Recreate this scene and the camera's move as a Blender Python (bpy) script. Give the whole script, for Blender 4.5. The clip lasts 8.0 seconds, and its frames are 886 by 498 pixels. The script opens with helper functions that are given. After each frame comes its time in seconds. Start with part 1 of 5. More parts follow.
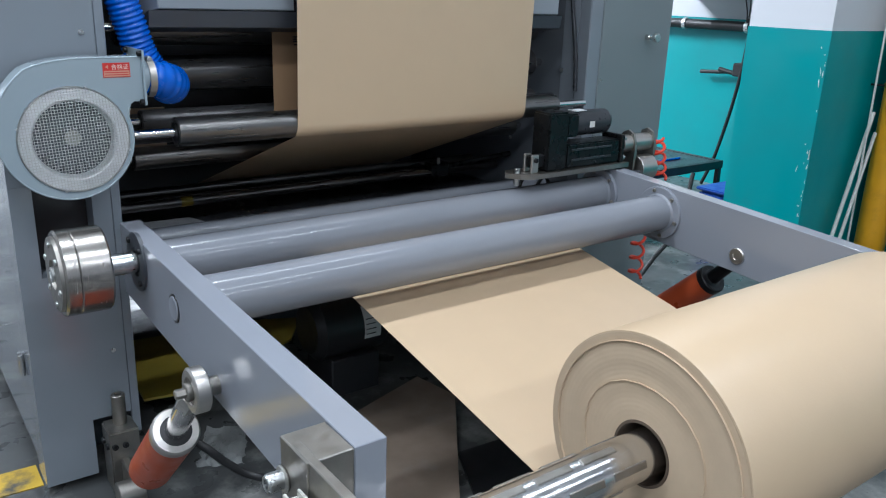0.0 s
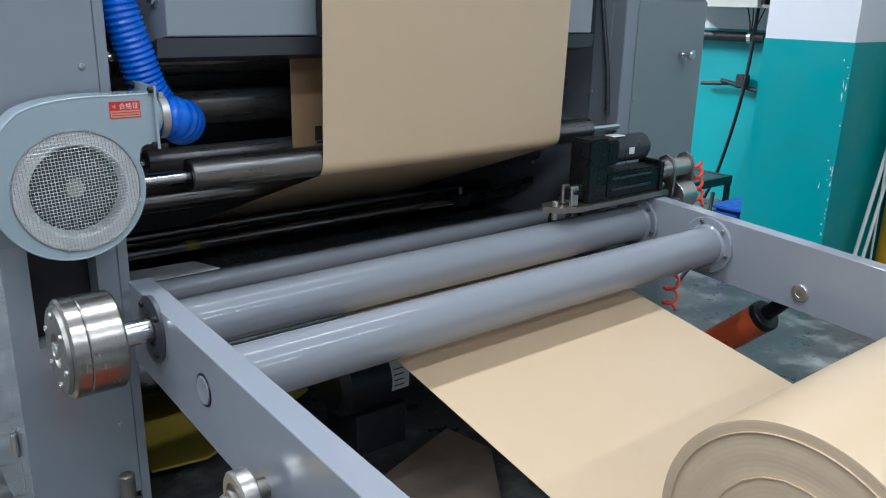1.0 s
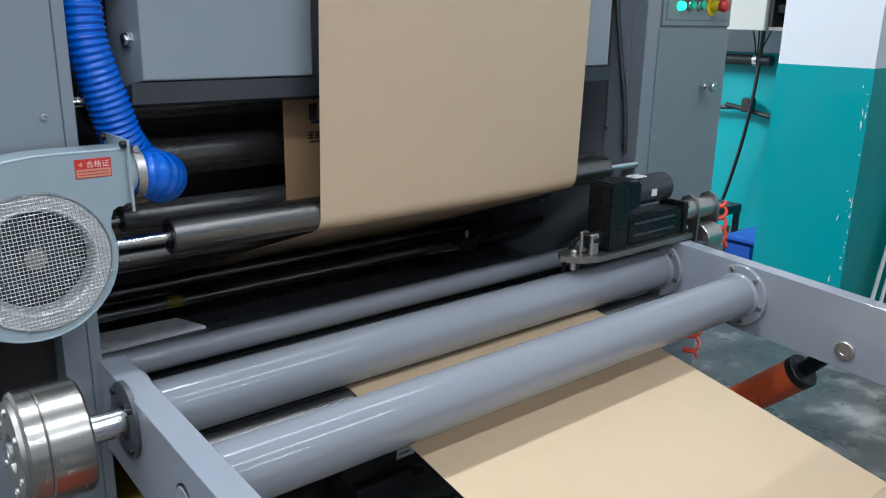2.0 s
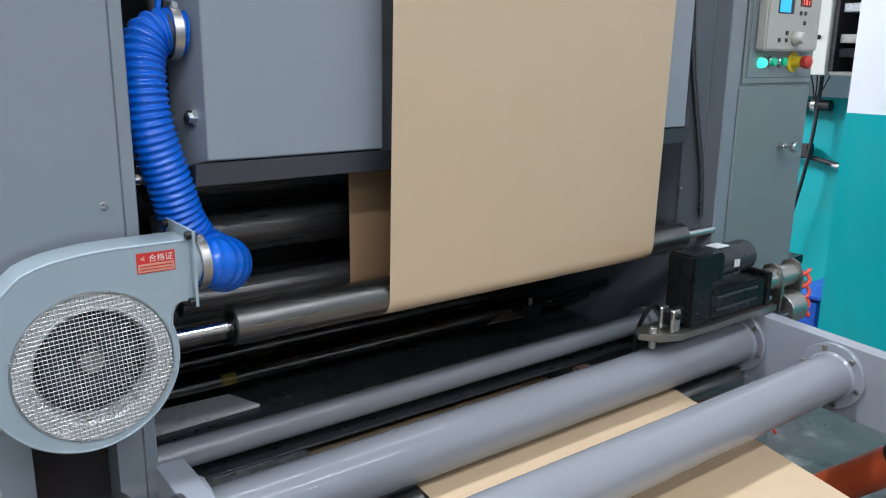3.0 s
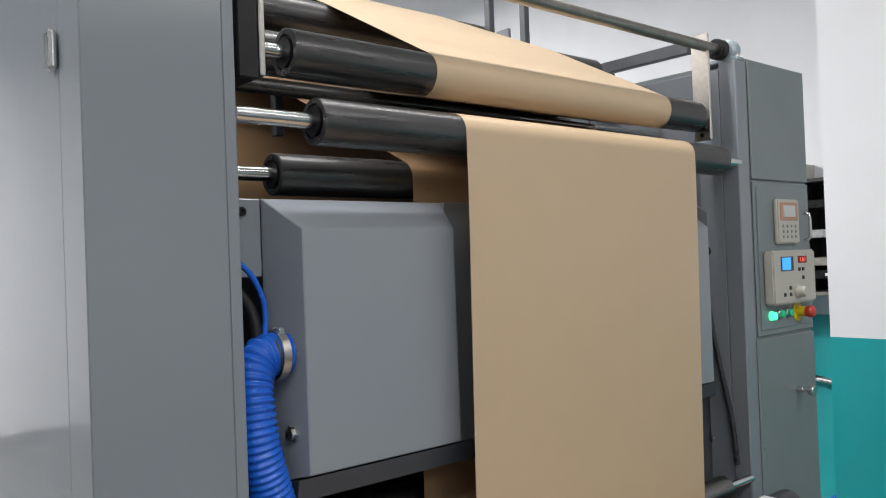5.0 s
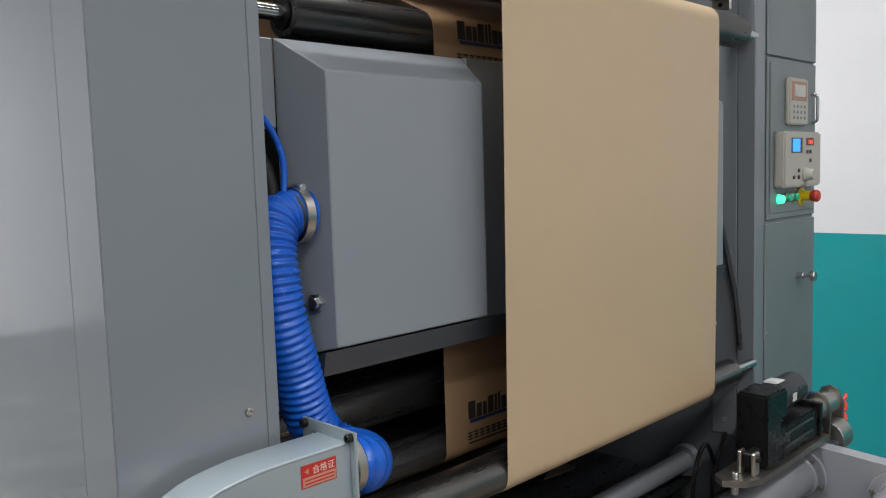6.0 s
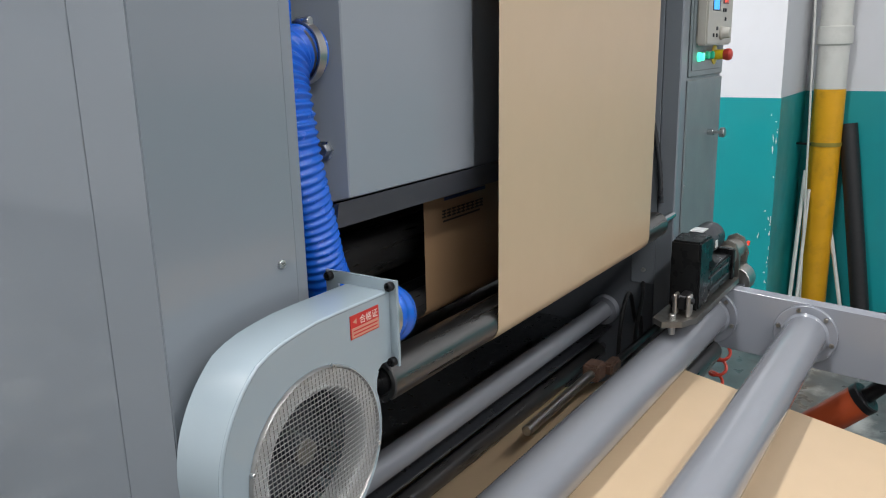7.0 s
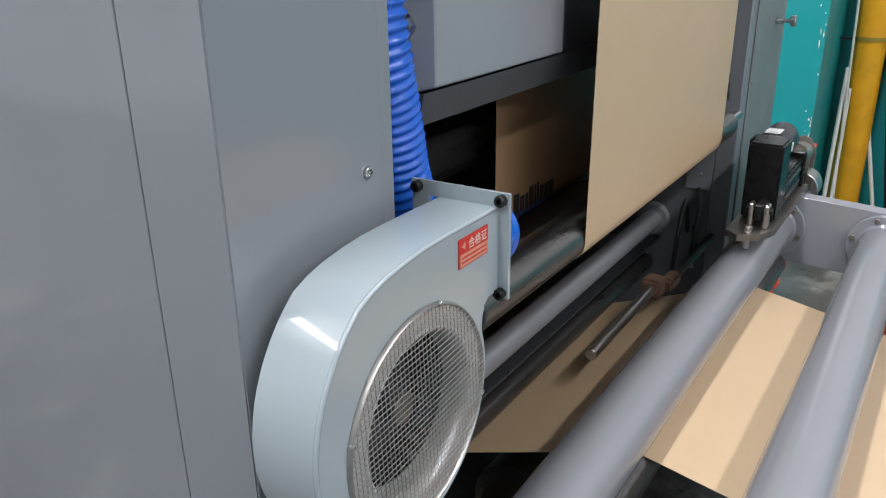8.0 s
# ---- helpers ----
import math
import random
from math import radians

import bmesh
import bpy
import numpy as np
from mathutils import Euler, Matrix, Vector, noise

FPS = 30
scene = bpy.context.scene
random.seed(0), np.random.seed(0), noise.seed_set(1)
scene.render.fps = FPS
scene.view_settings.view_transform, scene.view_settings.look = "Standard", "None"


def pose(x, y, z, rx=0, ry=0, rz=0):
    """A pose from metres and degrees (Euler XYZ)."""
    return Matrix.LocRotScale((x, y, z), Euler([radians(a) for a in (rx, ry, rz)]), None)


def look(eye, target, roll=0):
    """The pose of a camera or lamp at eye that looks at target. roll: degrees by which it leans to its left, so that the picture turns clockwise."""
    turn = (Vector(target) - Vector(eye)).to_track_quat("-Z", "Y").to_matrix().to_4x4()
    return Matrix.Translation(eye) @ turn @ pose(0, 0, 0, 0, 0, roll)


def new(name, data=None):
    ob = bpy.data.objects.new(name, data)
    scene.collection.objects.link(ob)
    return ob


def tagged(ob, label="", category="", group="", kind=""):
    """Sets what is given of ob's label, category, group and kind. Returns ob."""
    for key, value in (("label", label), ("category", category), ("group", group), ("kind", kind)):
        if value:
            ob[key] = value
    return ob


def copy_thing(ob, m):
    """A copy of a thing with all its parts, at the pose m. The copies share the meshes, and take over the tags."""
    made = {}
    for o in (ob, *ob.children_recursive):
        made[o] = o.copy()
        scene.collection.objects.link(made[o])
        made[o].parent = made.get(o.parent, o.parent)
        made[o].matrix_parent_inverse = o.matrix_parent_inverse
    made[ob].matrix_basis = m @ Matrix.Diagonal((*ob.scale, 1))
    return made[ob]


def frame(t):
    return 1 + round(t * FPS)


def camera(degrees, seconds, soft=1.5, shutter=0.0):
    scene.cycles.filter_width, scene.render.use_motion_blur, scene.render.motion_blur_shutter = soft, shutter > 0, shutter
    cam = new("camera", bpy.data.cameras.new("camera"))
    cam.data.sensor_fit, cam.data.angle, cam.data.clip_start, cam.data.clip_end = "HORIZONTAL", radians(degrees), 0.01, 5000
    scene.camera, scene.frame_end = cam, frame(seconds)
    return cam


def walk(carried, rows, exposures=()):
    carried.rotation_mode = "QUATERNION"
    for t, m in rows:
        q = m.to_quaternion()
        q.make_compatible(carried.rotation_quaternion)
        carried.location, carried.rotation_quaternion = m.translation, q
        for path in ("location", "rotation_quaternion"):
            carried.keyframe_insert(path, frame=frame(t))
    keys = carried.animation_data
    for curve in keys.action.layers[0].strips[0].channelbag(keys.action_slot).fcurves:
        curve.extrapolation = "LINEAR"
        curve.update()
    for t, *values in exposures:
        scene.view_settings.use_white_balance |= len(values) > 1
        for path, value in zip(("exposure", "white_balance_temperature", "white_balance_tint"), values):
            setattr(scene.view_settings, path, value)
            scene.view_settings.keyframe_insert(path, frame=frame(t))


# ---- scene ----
cam = camera(57.9, 8.0, 1.1)
METRES, EYE, TILT, LEAN, TURN = 1.8, 1.2, 0.0, 0.0, -36.3
PATH = [
    (0, (-0.005, 0.029, 1.154), (1.13, 1.557, 0.54), 2.0),
    (0.5, (0.013, 0.166, 1.16), (1.111, 1.722, 0.549), 1.3),
    (1, (-0.004, 0.302, 1.174), (1.189, 1.793, 0.581), 1.3),
    (1.2, (-0.011, 0.339, 1.182), (1.22, 1.804, 0.597), 1.4),
    (2.5, (0.137, 0.576, 1.227), (1.329, 2.092, 0.697), 0.9),
    (3, (0.105, 0.651, 1.27), (1.276, 2.2, 0.789), 0.7),
    (3.5, (0.007, 0.712, 1.352), (1.224, 2.267, 1.031), -0.5),
    (4, (-0.064, 0.729, 1.405), (1.238, 2.237, 1.231), -2.2),
    (4.2, (-0.085, 0.726, 1.419), (1.246, 2.213, 1.282), -2.4),
    (5.3, (-0.103, 0.787, 1.438), (1.188, 2.314, 1.488), -2.0),
    (5.5, (-0.085, 0.833, 1.406), (1.205, 2.362, 1.425), -2.0),
    (5.8, (-0.086, 0.898, 1.373), (1.239, 2.39, 1.238), -1.4),
    (6, (-0.127, 0.949, 1.346), (1.269, 2.368, 1.158), -1.8),
    (6.5, (-0.247, 1.072, 1.325), (1.309, 2.276, 0.965), -2.3),
    (7, (-0.261, 1.168, 1.298), (1.344, 2.254, 0.804), -1.4),
    (7.5, (-0.206, 1.302, 1.266), (1.373, 2.344, 0.617), -0.9),
    (8, (-0.168, 1.396, 1.253), (1.391, 2.412, 0.522), -0.8),
]
walk(cam, [(t, look(eye, target, roll)) for t, eye, target, roll in PATH], [(0, -0.06, 5850, 6), (1, -0.04, 5900, 5), (2.5, 0.07, 6000, 6), (3.3, 0.20, 6200, 8), (4, 0.18, 6450, 9), (5.5, -0.37, 7000, 9), (6.5, -0.06, 6800, 9), (7, 0.03, 6700, 9), (8, 0.13, 6800, 11)])

# ---- light ----
world = bpy.data.worlds.new("hall_air")
scene.world = world
world.use_nodes = True
world.node_tree.nodes["Background"].inputs[0].default_value = (0.80, 0.88, 1.0, 1)
world.node_tree.nodes["Background"].inputs[1].default_value = 0.10
scene.view_settings.exposure = 0.0

# rows of ceiling lamps: (x, y, half length along x)
LAMP_Z = 3.55
# y -2.6 and past y 5: fill added for upright faces and far wall
LAMPS = [(-1.9, 2.02, 0.66, 32), (-0.5, 2.02, 0.66, 37), (0.9, 2.02, 0.66, 41), (2.2, 2.02, 0.66, 9), (-1.9, -0.32, 0.66, 26), (-0.5, -0.32, 0.66, 30), (0.9, -0.32, 0.66, 31), (2.2, -0.32, 0.66, 11), (-1.9, -2.6, 0.66, 28), (-0.5, -2.6, 0.66, 36), (0.9, -2.6, 0.66, 36), (2.3, -2.6, 0.66, 19), (-1.9, 4.36, 0.66, 32), (-0.5, 4.36, 0.66, 34), (0.9, 5.9, 0.66, 370), (1.8, 6.6, 0.66, 370), (3.2, 6.8, 0.66, 25)]

# ---- materials ----
def mat(name, base, rough=0.5, metal=0.0, vary=0.06, scale=6.0, bump=0.0, bump_scale=200.0, spec=0.5, coat=0.0, stain=None, stain_amount=0.0, stain_scale=2.0, rough_vary=0.08, emit=None, emit_strength=0.0):
    m = bpy.data.materials.new(name)
    m.use_nodes = True
    nt = m.node_tree
    b = nt.nodes["Principled BSDF"]
    b.inputs["Metallic"].default_value = metal
    b.inputs["Specular IOR Level"].default_value = spec
    b.inputs["Coat Weight"].default_value = coat
    tex = nt.nodes.new("ShaderNodeTexCoord")
    n1 = nt.nodes.new("ShaderNodeTexNoise")
    n1.inputs["Scale"].default_value = scale
    n1.inputs["Detail"].default_value = 6
    nt.links.new(tex.outputs["Object"], n1.inputs["Vector"])
    ramp = nt.nodes.new("ShaderNodeMapRange")
    ramp.inputs[1].default_value, ramp.inputs[2].default_value = 0.3, 0.7
    ramp.inputs[3].default_value, ramp.inputs[4].default_value = 1 - vary, 1 + vary
    nt.links.new(n1.outputs["Fac"], ramp.inputs[0])
    mul = nt.nodes.new("ShaderNodeMix")
    mul.data_type, mul.blend_type = "RGBA", "MULTIPLY"
    mul.inputs["Factor"].default_value = 1
    mul.inputs["A"].default_value = (*base, 1)
    nt.links.new(ramp.outputs[0], mul.inputs["B"])
    colour = mul.outputs["Result"]
    if stain:
        n2 = nt.nodes.new("ShaderNodeTexNoise")
        n2.inputs["Scale"].default_value = stain_scale
        n2.inputs["Detail"].default_value = 8
        n2.inputs["Roughness"].default_value = 0.65
        nt.links.new(tex.outputs["Object"], n2.inputs["Vector"])
        r2 = nt.nodes.new("ShaderNodeMapRange")
        r2.inputs[1].default_value, r2.inputs[2].default_value = 0.52, 0.68
        r2.inputs[3].default_value, r2.inputs[4].default_value = 0, stain_amount
        nt.links.new(n2.outputs["Fac"], r2.inputs[0])
        mx = nt.nodes.new("ShaderNodeMix")
        mx.data_type = "RGBA"
        mx.inputs["B"].default_value = (*stain, 1)
        nt.links.new(colour, mx.inputs["A"])
        nt.links.new(r2.outputs[0], mx.inputs["Factor"])
        colour = mx.outputs["Result"]
    nt.links.new(colour, b.inputs["Base Color"])
    rr = nt.nodes.new("ShaderNodeMapRange")
    rr.inputs[1].default_value, rr.inputs[2].default_value = 0.3, 0.7
    rr.inputs[3].default_value, rr.inputs[4].default_value = max(0.02, rough - rough_vary), min(1, rough + rough_vary)
    n3 = nt.nodes.new("ShaderNodeTexNoise")
    n3.inputs["Scale"].default_value = scale * 2.3
    n3.inputs["Detail"].default_value = 5
    nt.links.new(tex.outputs["Object"], n3.inputs["Vector"])
    nt.links.new(n3.outputs["Fac"], rr.inputs[0])
    nt.links.new(rr.outputs[0], b.inputs["Roughness"])
    if bump:
        n4 = nt.nodes.new("ShaderNodeTexNoise")
        n4.inputs["Scale"].default_value = bump_scale
        n4.inputs["Detail"].default_value = 3
        nt.links.new(tex.outputs["Object"], n4.inputs["Vector"])
        bp = nt.nodes.new("ShaderNodeBump")
        bp.inputs["Strength"].default_value = bump
        bp.inputs["Distance"].default_value = 0.002
        nt.links.new(n4.outputs["Fac"], bp.inputs["Height"])
        nt.links.new(bp.outputs["Normal"], b.inputs["Normal"])
    if emit:
        b.inputs["Emission Color"].default_value = (*emit, 1)
        b.inputs["Emission Strength"].default_value = emit_strength
    return m


def stretched(m, sx, sy, sz):
    """Draws the grain of a material out along an axis."""
    nt = m.node_tree
    tex = next(n for n in nt.nodes if n.type == "TEX_COORD")
    mp = nt.nodes.new("ShaderNodeMapping")
    mp.inputs["Scale"].default_value = (sx, sy, sz)
    targets = [l.to_socket for l in tex.outputs["Object"].links]
    nt.links.new(tex.outputs["Object"], mp.inputs["Vector"])
    for s in targets:
        nt.links.new(mp.outputs["Vector"], s)
    return m


M_GREY = mat("grey_machine_paint", (0.215, 0.240, 0.268), 0.28, vary=0.012, scale=1.5, bump=0.03, bump_scale=420, rough_vary=0.006, coat=0.15)
M_SIDE = mat("glossy_side_paint", (0.215, 0.240, 0.268), 0.17, vary=0.02, scale=3, bump=0.012, bump_scale=60, rough_vary=0.006, coat=0.2)
M_ARM = mat("blue_grey_gloss_paint", (0.250, 0.266, 0.302), 0.15, vary=0.02, scale=4, bump=0.015, bump_scale=350, rough_vary=0.012, coat=0.2)
M_BLOW = mat("pale_blower_paint", (0.303, 0.366, 0.400), 0.24, vary=0.012, scale=4, coat=0.5, rough_vary=0.004)
M_CAB = mat("cabinet_paint", (0.185, 0.218, 0.228), 0.36, vary=0.03, scale=3, bump=0.10, bump_scale=600)
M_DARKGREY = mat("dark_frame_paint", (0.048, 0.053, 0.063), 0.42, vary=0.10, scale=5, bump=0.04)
M_HOOD = mat("hood_paint", (0.255, 0.282, 0.312), 0.30, vary=0.015, scale=2, bump=0.05, bump_scale=420, rough_vary=0.01, coat=0.1)
# frame grey darkened for the hood's shadow on the inner face
M_FRAME = mat("side_frame_paint", (0.135, 0.149, 0.170), 0.36, vary=0.06, scale=5, bump=0.03)
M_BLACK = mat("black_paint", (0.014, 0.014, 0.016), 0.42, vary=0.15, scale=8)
M_BLACKPL = mat("black_plastic", (0.008, 0.0085, 0.009), 0.30, vary=0.1, scale=20, spec=0.25)
M_MOTORGREY = mat("dark_grey_motor_enamel", (0.028, 0.031, 0.036), 0.33, vary=0.08, scale=20)
M_ROLLER = stretched(mat("black_anodised_roller", (0.105, 0.103, 0.104), 0.30, metal=0.75, vary=0.12, scale=8, rough_vary=0.05), 0.4, 5, 5)
M_TUBEPAINT = mat("satin_tube_paint", (0.218, 0.230, 0.256), 0.115, vary=0.015, scale=4, rough_vary=0.003)
M_LOWROLLER = stretched(mat("worn_dark_roller", (0.19, 0.185, 0.18), 0.30, metal=0.95, vary=0.15, scale=8, rough_vary=0.04), 0.4, 5, 5)
M_DOOR = mat("glossy_door_paint", (0.215, 0.240, 0.268), 0.09, vary=0.02, scale=3, bump=0.45, bump_scale=7, rough_vary=0.01, coat=0.15)
M_WIRE = mat("thin_mesh_wire", (0.50, 0.495, 0.48), 0.36, metal=1.0, vary=0.1, scale=60)
M_STEEL = stretched(mat("brushed_steel", (0.52, 0.50, 0.47), 0.36, metal=1.0, vary=0.08, scale=25, rough_vary=0.07), 0.25, 3, 3)
M_BRAKE = stretched(mat("turned_brake_steel", (0.36, 0.34, 0.315), 0.26, metal=1.0, vary=0.05, scale=25, rough_vary=0.015), 3, 0.5, 0.5)
M_CHROME = mat("polished_shaft", (0.66, 0.66, 0.66), 0.19, metal=1.0, vary=0.04, scale=20, rough_vary=0.05)
M_DULLSTEEL = mat("dull_machined_steel", (0.31, 0.295, 0.27), 0.42, metal=1.0, vary=0.12, scale=30)
M_GALV = mat("galvanised_sheet", (0.60, 0.61, 0.61), 0.36, metal=0.5, vary=0.08, scale=40, rough_vary=0.08)
M_ZINC = mat("zinc_bolt", (0.55, 0.56, 0.56), 0.32, metal=1.0, vary=0.1, scale=60)
M_DARKBOLT = mat("black_oxide_bolt", (0.02, 0.02, 0.022), 0.4, metal=0.6, vary=0.1, scale=60)
M_KRAFT = mat("kraft_paper", (0.545, 0.405, 0.258), 0.38, vary=0.015, scale=14, bump=0.05, bump_scale=260, spec=1.0, rough_vary=0.02)
# print side of the kraft, with the shade behind the hood darkened in
M_KRAFTPRINT = mat("shaded_kraft_print_side", (0.385, 0.240, 0.132), 0.45, vary=0.02, scale=14, bump=0.05, bump_scale=260, spec=0.6, rough_vary=0.02)
M_ROLLEND = mat("paper_roll_end", (0.56, 0.43, 0.295), 0.85, vary=0.025, scale=40, bump=0.05, bump_scale=600, spec=0.2)
# cardboard brown darkened for the shade between core and shaft
M_CORE = mat("shaded_cardboard_core", (0.10, 0.070, 0.048), 0.85, vary=0.1, scale=40)
M_BLUE = mat("blue_hose_plastic", (0.006, 0.108, 0.56), 0.22, vary=0.06, scale=20, spec=0.5)
M_BLUEPL = mat("blue_plastic_bin", (0.02, 0.08, 0.38), 0.4, vary=0.1, scale=10)
M_ORANGE = mat("orange_anodised", (0.50, 0.085, 0.028), 0.34, metal=0.15, vary=0.06, scale=12)
M_RED = mat("red_hose", (0.75, 0.06, 0.03), 0.35, vary=0.05)
M_LABELRED = mat("red_label", (0.55, 0.030, 0.025), 0.4, vary=0.03)
M_LABELPINK = mat("pale_label_lower", (0.60, 0.28, 0.20), 0.45, vary=0.05)
M_LABELTEXT = mat("pale_label_lettering", (0.78, 0.62, 0.56), 0.45, vary=0.03)
M_WHITEPL = mat("ivory_plastic", (0.47, 0.46, 0.41), 0.4, vary=0.03)
M_PALEGREY = mat("pale_grey_scuffed_paint", (0.55, 0.56, 0.58), 0.42, vary=0.06, scale=9, stain=(0.12, 0.12, 0.12), stain_amount=0.5, stain_scale=22)
M_RUSTY = mat("brown_oxide_casting", (0.19, 0.115, 0.085), 0.5, metal=0.3, vary=0.25, scale=30, bump=0.2)
M_FILM = mat("crumpled_grey_film", (0.27, 0.28, 0.275), 0.32, vary=0.15, scale=14, bump=0.3, bump_scale=60)
M_LABELW = mat("white_label", (0.62, 0.62, 0.60), 0.5, vary=0.04)
M_PRINTBLUE = mat("blue_print_ink", (0.03, 0.05, 0.14), 0.6, vary=0.15, scale=60)
M_PRINT = mat("black_print_ink", (0.035, 0.030, 0.028), 0.6, vary=0.15, scale=60)
M_WHITEWALL = mat("white_wall_paint", (0.61, 0.62, 0.645), 0.7, vary=0.02, scale=3, bump=0.1, bump_scale=60, stain=(0.55, 0.55, 0.55), stain_amount=0.25, stain_scale=2.4)
# unseen wall's grey; pale patches only mottle the side door's reflections
M_GREYWALL = mat("mottled_reflection_grey", (0.28, 0.285, 0.29), 0.8, vary=0.06, scale=2, bump=0.1, bump_scale=60, stain=(0.60, 0.61, 0.62), stain_amount=1.0, stain_scale=1.1)
M_TEAL = mat("teal_wall_paint", (0.004, 0.272, 0.286), 0.42, vary=0.05, scale=2.5, bump=0.12, bump_scale=50, stain=(0.02, 0.22, 0.22), stain_amount=0.3, stain_scale=3)
M_CHIP = mat("bare_plaster_chip", (0.68, 0.68, 0.65), 0.8, vary=0.1, scale=50)
M_CEIL = mat("ceiling_paint", (0.72, 0.73, 0.74), 0.8, vary=0.03)
M_FLOOR = mat("worn_painted_concrete", (0.062, 0.065, 0.065), 0.36, vary=0.25, scale=5, bump=0.2, bump_scale=35, stain=(0.27, 0.275, 0.26), stain_amount=0.8, stain_scale=4.5, rough_vary=0.15)
M_YELLOW = mat("yellow_pipe_paint", (0.72, 0.36, 0.012), 0.38, vary=0.08, scale=6, stain=(0.35, 0.2, 0.02), stain_amount=0.4, stain_scale=7)
M_YELLOWFLOOR = mat("yellow_floor_paint", (0.55, 0.36, 0.03), 0.55, vary=0.15, scale=12, stain=(0.06, 0.06, 0.055), stain_amount=1.0, stain_scale=9)
M_YELSHEET = mat("dull_yellow_sheet", (0.26, 0.20, 0.03), 0.5, vary=0.2, scale=6)
M_BROWNBOARD = mat("brown_floor_board", (0.29, 0.225, 0.175), 0.40, vary=0.25, scale=7, stain=(0.30, 0.28, 0.26), stain_amount=0.5, stain_scale=5)
M_PVC = mat("white_pvc", (0.62, 0.62, 0.58), 0.4, vary=0.06, scale=6, stain=(0.4, 0.4, 0.36), stain_amount=0.4, stain_scale=6)
M_GREEN = mat("green_button_lens", (0.02, 0.55, 0.30), 0.25, vary=0.0)
M_GREENLIT = mat("lit_green_lens", (0.05, 0.8, 0.5), 0.3, vary=0.0, emit=(0.08, 1.0, 0.58), emit_strength=1.3)
M_LCD = mat("blue_lcd", (0.01, 0.2, 0.7), 0.25, vary=0.0, emit=(0.04, 0.42, 1.0), emit_strength=1.0)
M_LED = mat("red_led_digits", (0.8, 0.05, 0.03), 0.3, vary=0.0, emit=(1.0, 0.12, 0.07), emit_strength=1.6)
M_LEDBACK = mat("red_led_window", (0.16, 0.008, 0.008), 0.25, vary=0.0)
M_ORANGEPL = mat("orange_keypad_film", (0.44, 0.24, 0.16), 0.45, vary=0.03)
M_ESTOPY = mat("yellow_ring_plastic", (0.72, 0.55, 0.02), 0.4, vary=0.03)
M_ESTOPR = mat("red_mushroom_button", (0.55, 0.05, 0.035), 0.35, vary=0.03)
M_LCDGREY = mat("grey_display", (0.55, 0.58, 0.56), 0.3, vary=0.02)
M_TUBE = mat("lamp_tube_glow", (0.9, 0.9, 0.9), 0.5, vary=0.0, emit=(0.93, 0.97, 1.0), emit_strength=6.0)
M_RUBBER = mat("black_rubber_cable", (0.012, 0.012, 0.013), 0.5, vary=0.1, scale=30)
M_CLEAR = mat("clear_tape", (0.7, 0.72, 0.72), 0.25, vary=0.05)

# ---- builders ----
BASE = {}


def thing(name, base, label, category, group="", kind=""):
    ob = new(name)
    ob.empty_display_size = 0.05
    ob.location = base
    BASE[ob.name] = Vector(base)
    return tagged(ob, label, category, group, kind)


def sharpen(bm, limit=0.5):
    bm.normal_update()
    for f in bm.faces:
        f.smooth = True
    for e in bm.edges:
        if len(e.link_faces) == 2 and e.calc_face_angle(0) > limit:
            e.smooth = False


def part(name, bm, material, parent, label="", kind="", limit=0.5):
    """One mesh object, given in the hall's coordinates, under a thing or a part."""
    base = BASE[parent.name]
    bmesh.ops.recalc_face_normals(bm, faces=bm.faces)
    sharpen(bm, limit)
    bmesh.ops.translate(bm, vec=-base, verts=bm.verts)
    me = bpy.data.meshes.new(name)
    bm.to_mesh(me)
    bm.free()
    me.materials.append(material)
    ob = new(name, me)
    ob.parent = parent
    BASE[ob.name] = base
    return tagged(ob, label, "", "", kind)


def solid(name, bm, material, base, label, category, group="", kind="", limit=0.5):
    """A thing that is one mesh."""
    bmesh.ops.recalc_face_normals(bm, faces=bm.faces)
    sharpen(bm, limit)
    bmesh.ops.translate(bm, vec=-Vector(base), verts=bm.verts)
    me = bpy.data.meshes.new(name)
    bm.to_mesh(me)
    bm.free()
    me.materials.append(material)
    ob = new(name, me)
    ob.location = base
    BASE[ob.name] = Vector(base)
    return tagged(ob, label, category, group, kind)


def BM():
    return bmesh.new()


def bx(bm, lo, hi, bev=0.002, seg=1):
    c = [(a + b) / 2 for a, b in zip(lo, hi)]
    s = [abs(b - a) for a, b in zip(lo, hi)]
    r = bmesh.ops.create_cube(bm, size=1, matrix=Matrix.Translation(c) @ Matrix.Diagonal((*s, 1)))
    if bev:
        es = {e for v in r["verts"] for e in v.link_edges}
        bmesh.ops.bevel(bm, geom=list(es), offset=min(bev, min(s) * 0.45), segments=seg, affect="EDGES")
    return bm


def frame_of(axis):
    a = Vector(axis).normalized()
    u = a.orthogonal().normalized() if abs(a.z) > 0.95 else a.cross(Vector((0, 0, 1))).normalized()
    return a, u, a.cross(u)


